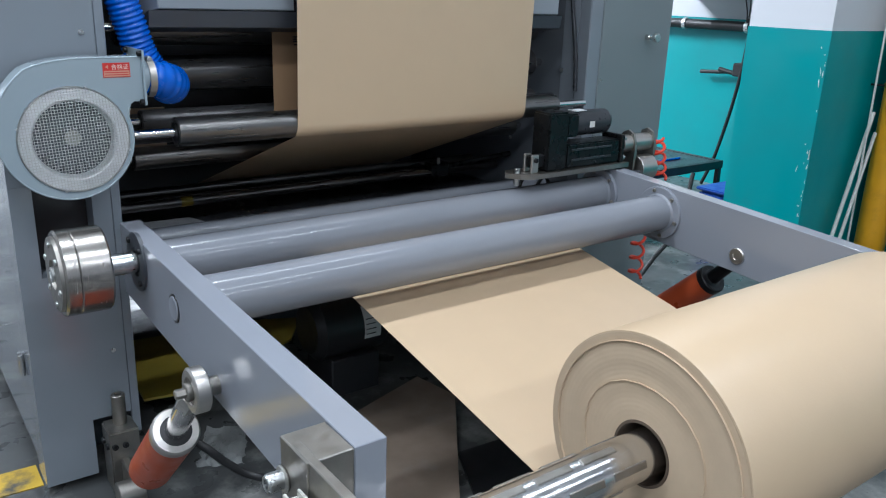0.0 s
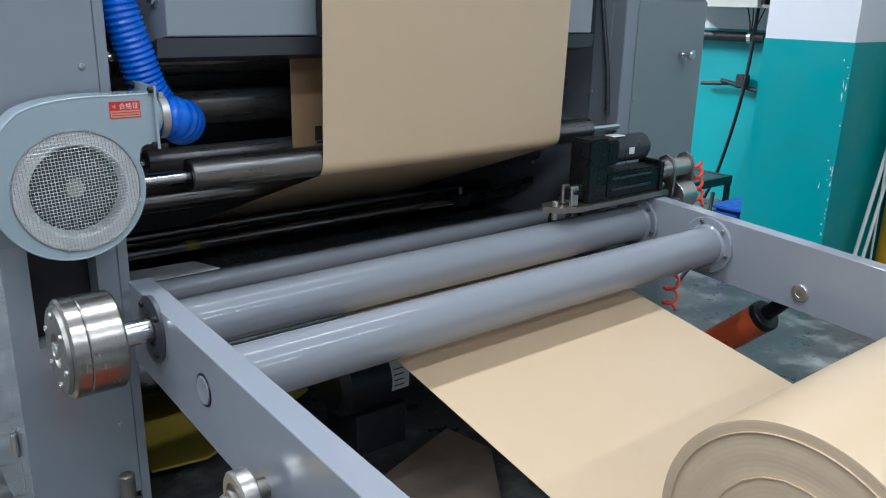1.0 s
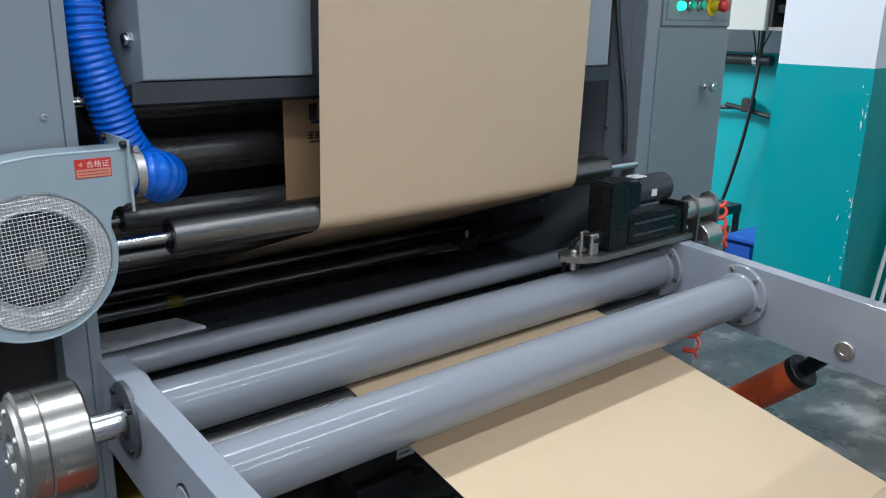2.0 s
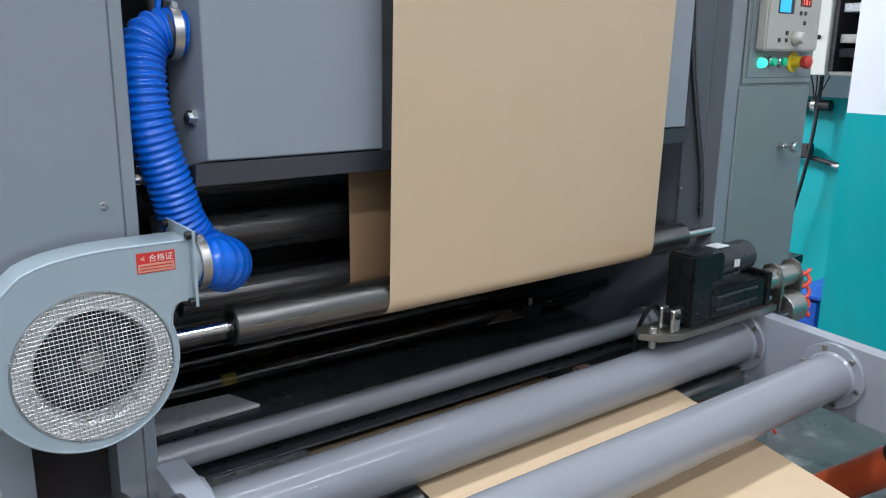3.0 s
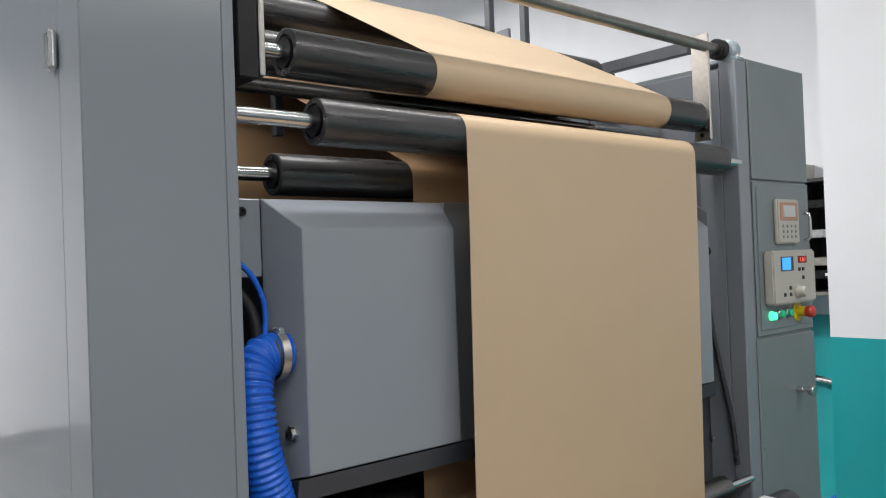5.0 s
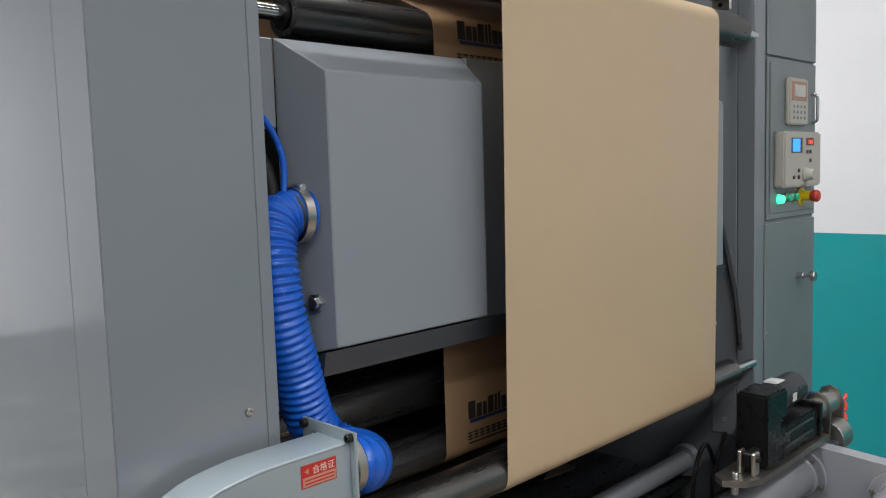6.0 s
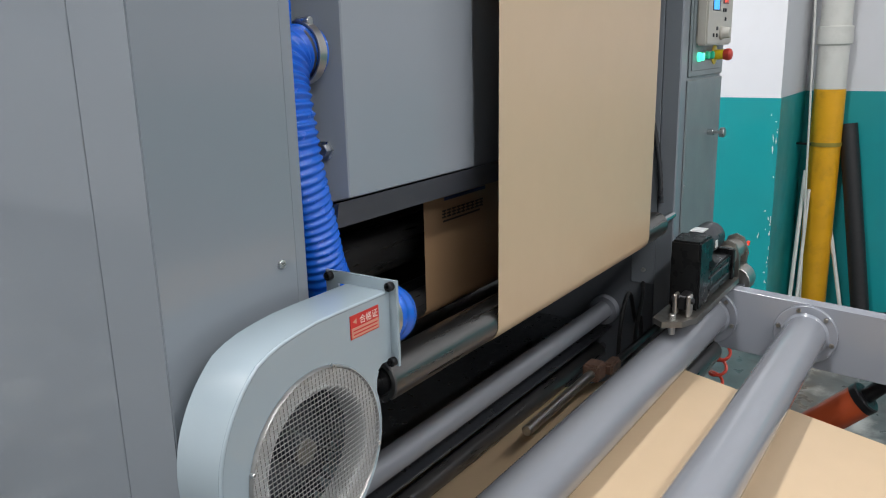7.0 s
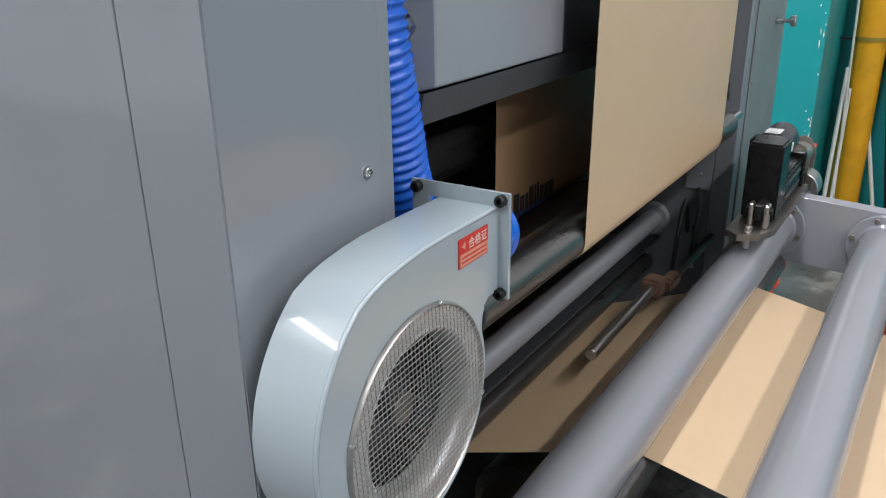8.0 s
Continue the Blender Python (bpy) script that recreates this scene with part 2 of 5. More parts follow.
def lathe(bm, p, axis, prof, seg=32):
    """Turns a profile of (distance along the axis, radius) about an axis through p."""
    a, u, v = frame_of(axis)
    p = Vector(p)
    rings = []
    for d, r in prof:
        if r <= 1e-6:
            rings.append([bm.verts.new(p + a * d)])
        else:
            rings.append([bm.verts.new(p + a * d + (u * math.cos(t) + v * math.sin(t)) * r) for t in (2 * math.pi * k / seg for k in range(seg))])
    for A, B in zip(rings, rings[1:]):
        for k in range(seg):
            q = (k + 1) % seg
            if len(A) == 1 and len(B) == 1:
                break
            if len(A) == 1:
                bm.faces.new((A[0], B[k], B[q]))
            elif len(B) == 1:
                bm.faces.new((A[k], B[0], A[q]))
            else:
                bm.faces.new((A[k], B[k], B[q], A[q]))
    return bm


def rod(bm, p0, p1, r, seg=24, ch=0.0015):
    d = (Vector(p1) - Vector(p0)).length
    ch = min(ch, r * 0.4, d * 0.4)
    return lathe(bm, p0, Vector(p1) - Vector(p0), [(0, 0), (0, r - ch), (ch, r), (d - ch, r), (d, r - ch), (d, 0)], seg)


def bolt(bm, p, axis, r=0.006, h=0.006):
    """A socket head with its hollow."""
    return lathe(bm, p, axis, [(-0.002, 0), (-0.002, r), (h * 0.85, r), (h, r * 0.85), (h, r * 0.5), (h * 0.45, r * 0.45), (h * 0.45, 0)], 14)


def prism(bm, pts, axis, a, b, bev=0.0):
    """A polygon drawn out along x ('x': points are y, z), y (x, z) or z (x, y)."""
    def at(p, d):
        return {"x": (d, p[0], p[1]), "y": (p[0], d, p[1]), "z": (p[0], p[1], d)}[axis]
    lo = [bm.verts.new(at(p, a)) for p in pts]
    hi = [bm.verts.new(at(p, b)) for p in pts]
    fs = [bm.faces.new(lo), bm.faces.new(hi[::-1])]
    n = len(pts)
    for k in range(n):
        fs.append(bm.faces.new((lo[k], hi[k], hi[(k + 1) % n], lo[(k + 1) % n])))
    if bev:
        es = {e for f in fs[:2] for e in f.edges}
        bmesh.ops.bevel(bm, geom=list(es), offset=bev, segments=2, affect="EDGES")
    return bm


def smooth_path(pts, n=12):
    pts = [Vector(p) for p in pts]
    ext = [pts[0] * 2 - pts[1]] + pts + [pts[-1] * 2 - pts[-2]]
    out = []
    for k in range(1, len(ext) - 2):
        a, b, c, d = ext[k - 1:k + 3]
        for i in range(n):
            t = i / n
            out.append(0.5 * ((2 * b) + (c - a) * t + (2 * a - 5 * b + 4 * c - d) * t * t + (3 * b - a - 3 * c + d) * t ** 3))
    out.append(pts[-1])
    return out


def sweep(bm, path, radius, seg=12, caps=True):
    """A round tube along points; radius is a number or a function of the length so far."""
    up = None
    rings, run = [], 0.0
    for k, p in enumerate(path):
        t = (path[min(k + 1, len(path) - 1)] - path[max(k - 1, 0)]).normalized()
        if up is None:
            up = t.orthogonal().normalized()
        up = (up - t * up.dot(t)).normalized()
        w = t.cross(up)
        if k:
            run += (p - path[k - 1]).length
        r = radius(run) if callable(radius) else radius
        rings.append([bm.verts.new(p + (up * math.cos(2 * math.pi * i / seg) + w * math.sin(2 * math.pi * i / seg)) * r) for i in range(seg)])
    for A, B in zip(rings, rings[1:]):
        for k in range(seg):
            q = (k + 1) % seg
            bm.faces.new((A[k], A[q], B[q], B[k]))
    if caps:
        bm.faces.new(rings[0][::-1])
        bm.faces.new(rings[-1])
    return bm


def cable(name, pts, r, material, label, category="cable", parent=None, seg=8):
    bm = sweep(BM(), smooth_path(pts, 10), r, seg)
    if parent:
        return part(name, bm, material, parent, label, "", 0.9)
    return solid(name, bm, material, pts[0], label, category, "", "", 0.9)


def plate_with_hole(bm, outline, centre, r, y0, y1, seg=48):
    """A flat plate in x, z from y0 to y1 with a round opening."""
    for y, flip in ((y0, False), (y1, True)):
        o = [bm.verts.new((x, y, z)) for x, z in outline]
        i = [bm.verts.new((centre[0] + r * math.cos(2 * math.pi * k / seg), y, centre[1] + r * math.sin(2 * math.pi * k / seg))) for k in range(seg)]
        es = [bm.edges.new((o[k], o[(k + 1) % len(o)])) for k in range(len(o))] + [bm.edges.new((i[k], i[(k + 1) % seg])) for k in range(seg)]
        bmesh.ops.triangle_fill(bm, use_beauty=True, use_dissolve=False, edges=es)
        if not flip:
            o0, i0 = o, i
        else:
            for k in range(len(o)):
                q = (k + 1) % len(o)
                bm.faces.new((o0[k], o[k], o[q], o0[q]))
            for k in range(seg):
                q = (k + 1) % seg
                bm.faces.new((i0[k], i[k], i[q], i0[q]))
    return bm


def text_mesh(body, size, material, name, parent, m, label=""):
    """Letters as a thin solid mesh under a thing; m places them in the hall."""
    cu = bpy.data.curves.new(name, "FONT")
    cu.body, cu.size, cu.extrude, cu.align_x = body, size, 0.0002, "LEFT"
    tmp = bpy.data.objects.new(name, cu)
    scene.collection.objects.link(tmp)
    bpy.context.view_layer.update()
    me = bpy.data.meshes.new_from_object(tmp.evaluated_get(bpy.context.evaluated_depsgraph_get()))
    bpy.data.objects.remove(tmp)
    bpy.data.curves.remove(cu)
    me.transform(Matrix.Translation(-BASE[parent.name]) @ m)
    me.materials.clear()
    me.materials.append(material)
    ob = new(name, me)
    ob.parent = parent
    BASE[ob.name] = BASE[parent.name]
    return tagged(ob, label)


# ---- the hall ----
def wall(name, lo, hi, material, label):
    return solid(name, bx(BM(), lo, hi, 0.0), material, lo, label, "wall", kind="structure")


TEAL_Z = 1.046
def two_tone(name, lo, hi, label):
    """A wall with a teal dado, a few mm proud, below white paint."""
    w = wall(name, lo, hi, M_WHITEWALL, label)
    BASE[w.name] = Vector(lo)
    g = 0.003
    part("dado", bx(BM(), (lo[0] - g, lo[1] - g, lo[2]), (hi[0] + g, hi[1] + g, TEAL_Z), 0.0), M_TEAL, w, "teal gloss dado")
    return w


floor = solid("floor", bx(BM(), (-5, -5, -0.1), (7, 9, 0), 0), M_FLOOR, (0, 0, 0), "worn grey-green concrete floor with dark stains", "floor", kind="structure")
two_tone("wall_east", (3.93, -5, 0), (4.1, 1.894, 4.0), "white wall with a teal painted dado")
pillar = two_tone("pillar", (3.385, 1.894, 0), (4.5, 2.29, 4.0), "square wall pillar, white above chipped teal paint")
two_tone("wall_recess", (4.5, 1.80, 0), (4.65, 9, 4.0), "recessed white wall with teal dado behind the cabinet")
wall("wall_north", (-5, 8.9, 0), (4.6, 9.05, 4.0), M_WHITEWALL, "far plain white wall")
wall("wall_south", (-5, -5.1, 0), (4.1, -4.95, 4.0), M_WHITEWALL, "plain white wall")
wall("wall_west", (-3.25, -5, 0), (-3.1, 9, 4.0), M_GREYWALL, "unseen grey wall, patched pale to mottle the door's reflections")
solid("ceiling", bx(BM(), (-5.1, -5.1, 4.0), (4.65, 9.05, 4.1), 0), M_CEIL, (0, 0, 4.0), "plain white ceiling", "ceiling", kind="structure")

for x, y, h, watts in LAMPS:
    lt = thing("ceiling_lamp", (x, y, LAMP_Z), "suspended fluorescent batten lamp, lit; front and far ones added as fill", "lamp", "ceiling lamps")
    part("housing", bx(BM(), (x - h, y - 0.06, LAMP_Z + 0.03), (x + h, y + 0.06, LAMP_Z + 0.075), 0.006), M_WHITEPL, lt)
    part("tube", rod(BM(), (x - h + 0.02, y, LAMP_Z + 0.012), (x + h - 0.02, y, LAMP_Z + 0.012), 0.014, 12), M_TUBE, lt, "glowing white tube")
    for sx in (-1, 1):
        part("hanger", rod(BM(), (x + sx * h * 0.8, y, LAMP_Z + 0.07), (x + sx * h * 0.8, y, 4.0), 0.004, 8), M_ZINC, lt)
    la = bpy.data.lights.new("lamp_glow", "AREA")
    la.shape, la.size, la.size_y, la.energy, la.color = "RECTANGLE", 2 * h, 0.16, watts, (0.945, 0.955, 1.0)
    lo = new("lamp_glow", la)
    lo.location = (x, y, LAMP_Z - 0.006)

# ---- the machine: columns, cabinet, frames ----
def left_column():
    c = thing("machine_column", (0.33, 2.5, 0), "tall grey sheet-metal machine column with a side door", "machine column")
    part("body", bx(BM(), (0.229, 1.944, 0.04), (0.445, 4.9, 1.955), 0.0), M_DARKGREY, c, "dark inner body")
    part("edge_strip", bx(BM(), (0.4255, 1.852, 0.10), (0.446, 1.917, 1.955), 0.002), M_GREY, c, "bent edge strip")
    part("inner_side", bx(BM(), (0.4452, 1.917, 0.04), (0.4465, 3.3, 1.955), 0.0), M_GREY, c)
    part("front_panel", bx(BM(), (0.2235, 1.848, 0.735), (0.424, 1.9435, 1.955), 0.0015, 2), M_SIDE, c, "painted front panel", limit=1.0)
    part("lower_panel", prism(BM(), [(0.2235, 0.02), (0.337, 0.02), (0.337, 0.163), (0.424, 0.163), (0.424, 0.53), (0.2235, 0.53)], "y", 1.848, 1.9435), M_SIDE, c, "painted lower panel with a notched corner")
    part("side_strip", bx(BM(), (0.2235, 1.848, 0.53), (0.268, 1.9435, 0.735), 0.0), M_SIDE, c)
    part("corner_strip", bx(BM(), (0.385, 1.85, 0.53), (0.424, 1.917, 0.735), 0.0), M_GREY, c)
    # black sheet stands for the shade inside the slot
    part("slot_back", bx(BM(), (0.268, 1.912, 0.50), (0.385, 1.9165, 0.735), 0), M_BLACK, c, "black sheet for the dark inside the slot")
    part("side_door", bx(BM(), (0.2235, 1.9443, 0.06), (0.2285, 3.05, 1.94), 0.0008), M_DOOR, c, "flush glossy side door")
    part("rear_side_panel", bx(BM(), (0.2235, 3.0515, 0.06), (0.2285, 4.88, 1.94), 0.0008), M_DOOR, c, "flush glossy rear side panel")
    for z in (1.752, 0.297):
        latch = part("latch", bx(BM(), (0.211, 1.950, z - 0.030), (0.2225, 1.970, z + 0.030), 0.005, 2), M_CHROME, c, "chrome latch")
        part("pin", rod(BM(), (0.2165, 1.943, z - 0.026), (0.2165, 1.943, z + 0.026), 0.006, 14), M_CHROME, latch)
    for z in (1.048, 0.33):
        part("screw", bolt(BM(), (0.397, 1.848, z), (0, -1, 0), 0.0055, 0.004), M_ZINC, c)
    part("foot_pad", rod(BM(), (0.28, 1.93, 0.0), (0.28, 1.93, 0.05), 0.03), M_BLACK, c)
    return c


def side_frames():
    for name, x0, x1 in (("left", 0.447, 0.462), ("right", 1.895, 1.91)):
        f = thing("side_frame", ((x0 + x1) / 2, 2.5, 0.05), "dark grey steel side frame plate of the machine", "machine frame", "side frames")
        part("plate", bx(BM(), (x0, 1.90 if name == "right" else 2.0, 0.05), (x1, 3.3, 1.93), 0.003), M_FRAME, f)
        if name == "right":
            part("hole", rod(BM(), (1.8945, 1.955, 1.434), (1.8868, 1.955, 1.434), 0.013), M_BLACK, f, "round black port")
            part("stiffener", prism(BM(), [(1.95, 1.50), (2.12, 1.62), (2.12, 1.66), (1.95, 1.54)], "x", 1.886, 1.895), M_FRAME, f)
            for y, z in ((1.93, 0.40), (1.93, 0.66), (2.2, 0.66), (2.2, 0.40), (1.96, 0.92)):
                part("bolt", bolt(BM(), (1.8885 if y < 1.966 and z > 0.62 else 1.895, y, z), (-1, 0, 0), 0.006, 0.006), M_ZINC, f)


def cabinet():
    c = thing("control_cabinet", (2.1, 2.05, 0), "grey steel control cabinet with push buttons and displays", "control cabinet")
    F = 1.848
    part("body", bx(BM(), (1.945, F + 0.004, 0.04), (2.272, 2.35, 1.955), 0.003), M_CAB, c)
    part("edge_post", bx(BM(), (1.889, 1.85, 0.04), (1.944, 1.899, 1.945), 0.003), M_GREY, c, "light bent edge post")
    part("top_panel", bx(BM(), (1.948, F - 0.002, 1.625), (2.270, F + 0.003, 1.952), 0.002), M_CAB, c)
    part("control_panel", bx(BM(), (1.948, F - 0.002, 1.196), (2.270, F + 0.003, 1.619), 0.002), M_CAB, c)
    inner = bx(BM(), (1.962, F - 0.0045, 1.212), (2.262, F - 0.0025, 1.605), 0.002)
    part("raised_panel", inner, M_CAB, c)
    door = part("door", bx(BM(), (1.940, F - 0.003, 0.10), (2.270, F + 0.003, 1.188), 0.003), M_CAB, c)
    lock = part("lock", rod(BM(), (2.150, F - 0.003, 1.030), (2.150, F - 0.022, 1.030), 0.009), M_CHROME, door, "chrome cam lock with its key")
    part("lock_knob", lathe(BM(), (2.150, F - 0.022, 1.030), (0, -1, 0), [(0, 0), (0, 0.005), (0.016, 0.005), (0.017, 0.013), (0.021, 0.0145), (0.029, 0.0145), (0.032, 0.012), (0.032, 0)], 24), M_ZINC, door, "round steel knob")
    part("screw", bolt(BM(), (1.951, F - 0.003, 0.897), (0, -1, 0), 0.004, 0.003), M_ZINC, c)
    Y = F - 0.0045
    # keypad controller
    k = part("keypad_unit", bx(BM(), (2.050, Y - 0.014, 1.447), (2.176, Y, 1.572), 0.004, 2), M_WHITEPL, c, "pale keypad controller with orange film")
    part("film", bx(BM(), (2.062, Y - 0.0155, 1.512), (2.164, Y - 0.0135, 1.563), 0.001), M_ORANGEPL, k)
    part("display", bx(BM(), (2.078, Y - 0.017, 1.522), (2.148, Y - 0.015, 1.554), 0.0005), M_LCDGREY, k)
    for i in range(4):
        for j in range(3):
            part("key_cap", bx(BM(), (2.074 + i * 0.024, Y - 0.0152, 1.462 + j * 0.015), (2.083 + i * 0.024, Y - 0.0135, 1.470 + j * 0.015), 0.0008), M_CAB, k)
    h = part("pull_handle", sweep(BM(), smooth_path([(2.232, Y, 1.455), (2.232, Y - 0.016, 1.462), (2.232, Y - 0.018, 1.49), (2.232, Y - 0.016, 1.528), (2.232, Y, 1.535)], 6), 0.0045, 10), M_CHROME, c, "small chrome handle")
    # tension controller
    p = part("controller", bx(BM(), (1.982, Y - 0.030, 1.279), (2.228, Y, 1.428), 0.005, 2), M_WHITEPL, c, "ivory controller with displays and a knob")
    y = Y - 0.030
    part("screen_frame", bx(BM(), (2.024, y - 0.0015, 1.371), (2.094, y + 0.001, 1.411), 0.0005), M_MOTORGREY, p)
    part("screen", bx(BM(), (2.028, y - 0.003, 1.374), (2.075, y - 0.001, 1.408), 0.0), M_LCD, p, "lit blue screen")
    part("led_window", bx(BM(), (2.122, y - 0.002, 1.391), (2.172, y + 0.001, 1.411), 0.0005), M_LEDBACK, p)
    for i, d in enumerate(("1", "8", "1")):
        text_mesh(d, 0.017, M_LED, "digit", p, Matrix.Translation((2.130 + i * 0.013, y - 0.0026, 1.395)) @ Euler((radians(90), 0, 0)).to_matrix().to_4x4(), "red glowing digit")
    for x, z in ((2.128, 1.374), (2.150, 1.374), (2.150, 1.350), (2.040, 1.306), (2.072, 1.306), (2.072, 1.324)):
        part("key_cap", bx(BM(), (x - 0.005, y - 0.003, z - 0.005), (x + 0.005, y + 0.001, z + 0.005), 0.001), M_MOTORGREY, p)
    part("knob", lathe(BM(), (2.112, y, 1.312), (0, -1, 0), [(0, 0), (0, 0.019), (0.006, 0.019), (0.010, 0.016), (0.024, 0.014), (0.026, 0.012), (0.026, 0)], 24), M_WHITEPL, p)
    # buttons
    part("button_lamp", lathe(BM(), (2.014, Y, 1.249), (0, -1, 0), [(0, 0), (0, 0.013), (0.006, 0.013), (0.008, 0.011), (0.014, 0.011), (0.016, 0.009), (0.016, 0)], 24), M_GREENLIT, c, "lit green push button")
    for x in (2.058, 2.104):
        b = part("push_button", lathe(BM(), (x, Y, 1.252), (0, -1, 0), [(0, 0), (0, 0.014), (0.007, 0.014), (0.009, 0.012), (0.009, 0)], 24), M_ZINC, c, "green button in a metal ring")
        part("button_cap", lathe(BM(), (x, Y - 0.008, 1.252), (0, -1, 0), [(0, 0), (0, 0.011), (0.008, 0.011), (0.010, 0.009), (0.010, 0)], 20), M_GREEN, b)
    e = part("emergency_stop", lathe(BM(), (2.166, Y, 1.252), (0, -1, 0), [(0, 0), (0, 0.027), (0.002, 0.028), (0.003, 0.026), (0.003, 0)], 28), M_ESTOPY, c, "red mushroom emergency stop on a yellow ring")
    part("stem", rod(BM(), (2.166, Y - 0.003, 1.252), (2.166, Y - 0.03, 1.252), 0.014), M_ESTOPY, e)
    part("mushroom", lathe(BM(), (2.166, Y - 0.028, 1.252), (0, -1, 0), [(0, 0), (0, 0.014), (0.008, 0.017), (0.016, 0.017), (0.021, 0.014), (0.024, 0.007), (0.0245, 0)], 24), M_ESTOPR, e)
    # lit front of the frame's inner face, laid on as a paler strip
    part("lit_frame_strip", bx(BM(), (1.8885, 1.8995, 0.62), (1.8945, 1.966, 1.925), 0.001), M_GREY, c, "front of the frame's inner face, paler where light reaches it")
    # conduit along the edge
    part("conduit", sweep(BM(), smooth_path([(1.881, 1.972, 1.50), (1.880, 1.962, 1.389), (1.880, 1.950, 1.264), (1.880, 1.924, 1.122), (1.880, 1.896, 0.979), (1.879, 1.884, 0.86)], 14), lambda s: 0.007 + 0.0008 * math.sin(s * 1200), 12), M_MOTORGREY, c, "grey corrugated conduit", "", 1.2)
    return c


left_column()
side_frames()
cabinet()


def dryer_hood():
    """Painted hood with sloped shoulders between the side frames."""
    h = thing("dryer_hood", (1.17, 2.0, 1.05), "grey painted sheet-metal dryer hood with sloped shoulders", "dryer hood")
    F, Bk = 1.882, 1.972
    for x0, x1, s0, s1 in ((0.569, 0.896, 0.545, 0.940), (1.449, 1.778, 1.405, 1.815)):
        bm = BM()
        fr = [(x0, F, 1.096), (x1, F, 1.096), (x1, F, 1.497), (x0, F, 1.497)]
        bk = [(s0, Bk, 1.072), (s1, Bk, 1.072), (s1, Bk, 1.552), (s0, Bk, 1.552)]
        a = [bm.verts.new(p) for p in fr]
        b = [bm.verts.new(p) for p in bk]
        c = [bm.verts.new((p[0], 1.977, p[2])) for p in bk]
        bm.faces.new(a)
        for k in range(4):
            q = (k + 1) % 4
            bm.faces.new((a[k], b[k], b[q], a[q]))
            bm.faces.new((b[k], c[k], c[q], b[q]))
        bm.faces.new(c[::-1])
        bmesh.ops.bevel(bm, geom=list(bm.edges), offset=0.0018, segments=1, affect="EDGES")
        part("shell", bm, M_HOOD, h, limit=0.12)
    part("middle_panel", bx(BM(), (0.9405, 1.960, 1.072), (1.4045, 1.977, 1.552), 0.001), M_HOOD, h, "recessed middle panel")
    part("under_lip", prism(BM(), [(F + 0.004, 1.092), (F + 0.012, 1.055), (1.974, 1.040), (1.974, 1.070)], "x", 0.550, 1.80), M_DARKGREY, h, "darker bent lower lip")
    part("bracket", bx(BM(), (0.478, 1.974, 1.42), (0.544, 1.990, 1.552), 0.002), M_GREY, h)
    part("bracket_bolt", bolt(BM(), (0.508, 1.974, 1.53), (0, -1, 0), 0.008, 0.006), M_DARKBOLT, h)
    part("air_inlet", rod(BM(), (0.55, 1.930, 1.290), (0.525, 1.930, 1.293), 0.035), M_DARKGREY, h)
    b = part("nut", lathe(BM(), (0.560, 1.915, 1.162), (-1, -0.25, 0), [(-0.02, 0), (-0.02, 0.014), (0.006, 0.014), (0.006, 0.009), (0.012, 0.009), (0.012, 0)], 6), M_ZINC, h)
    return h


dryer_hood()


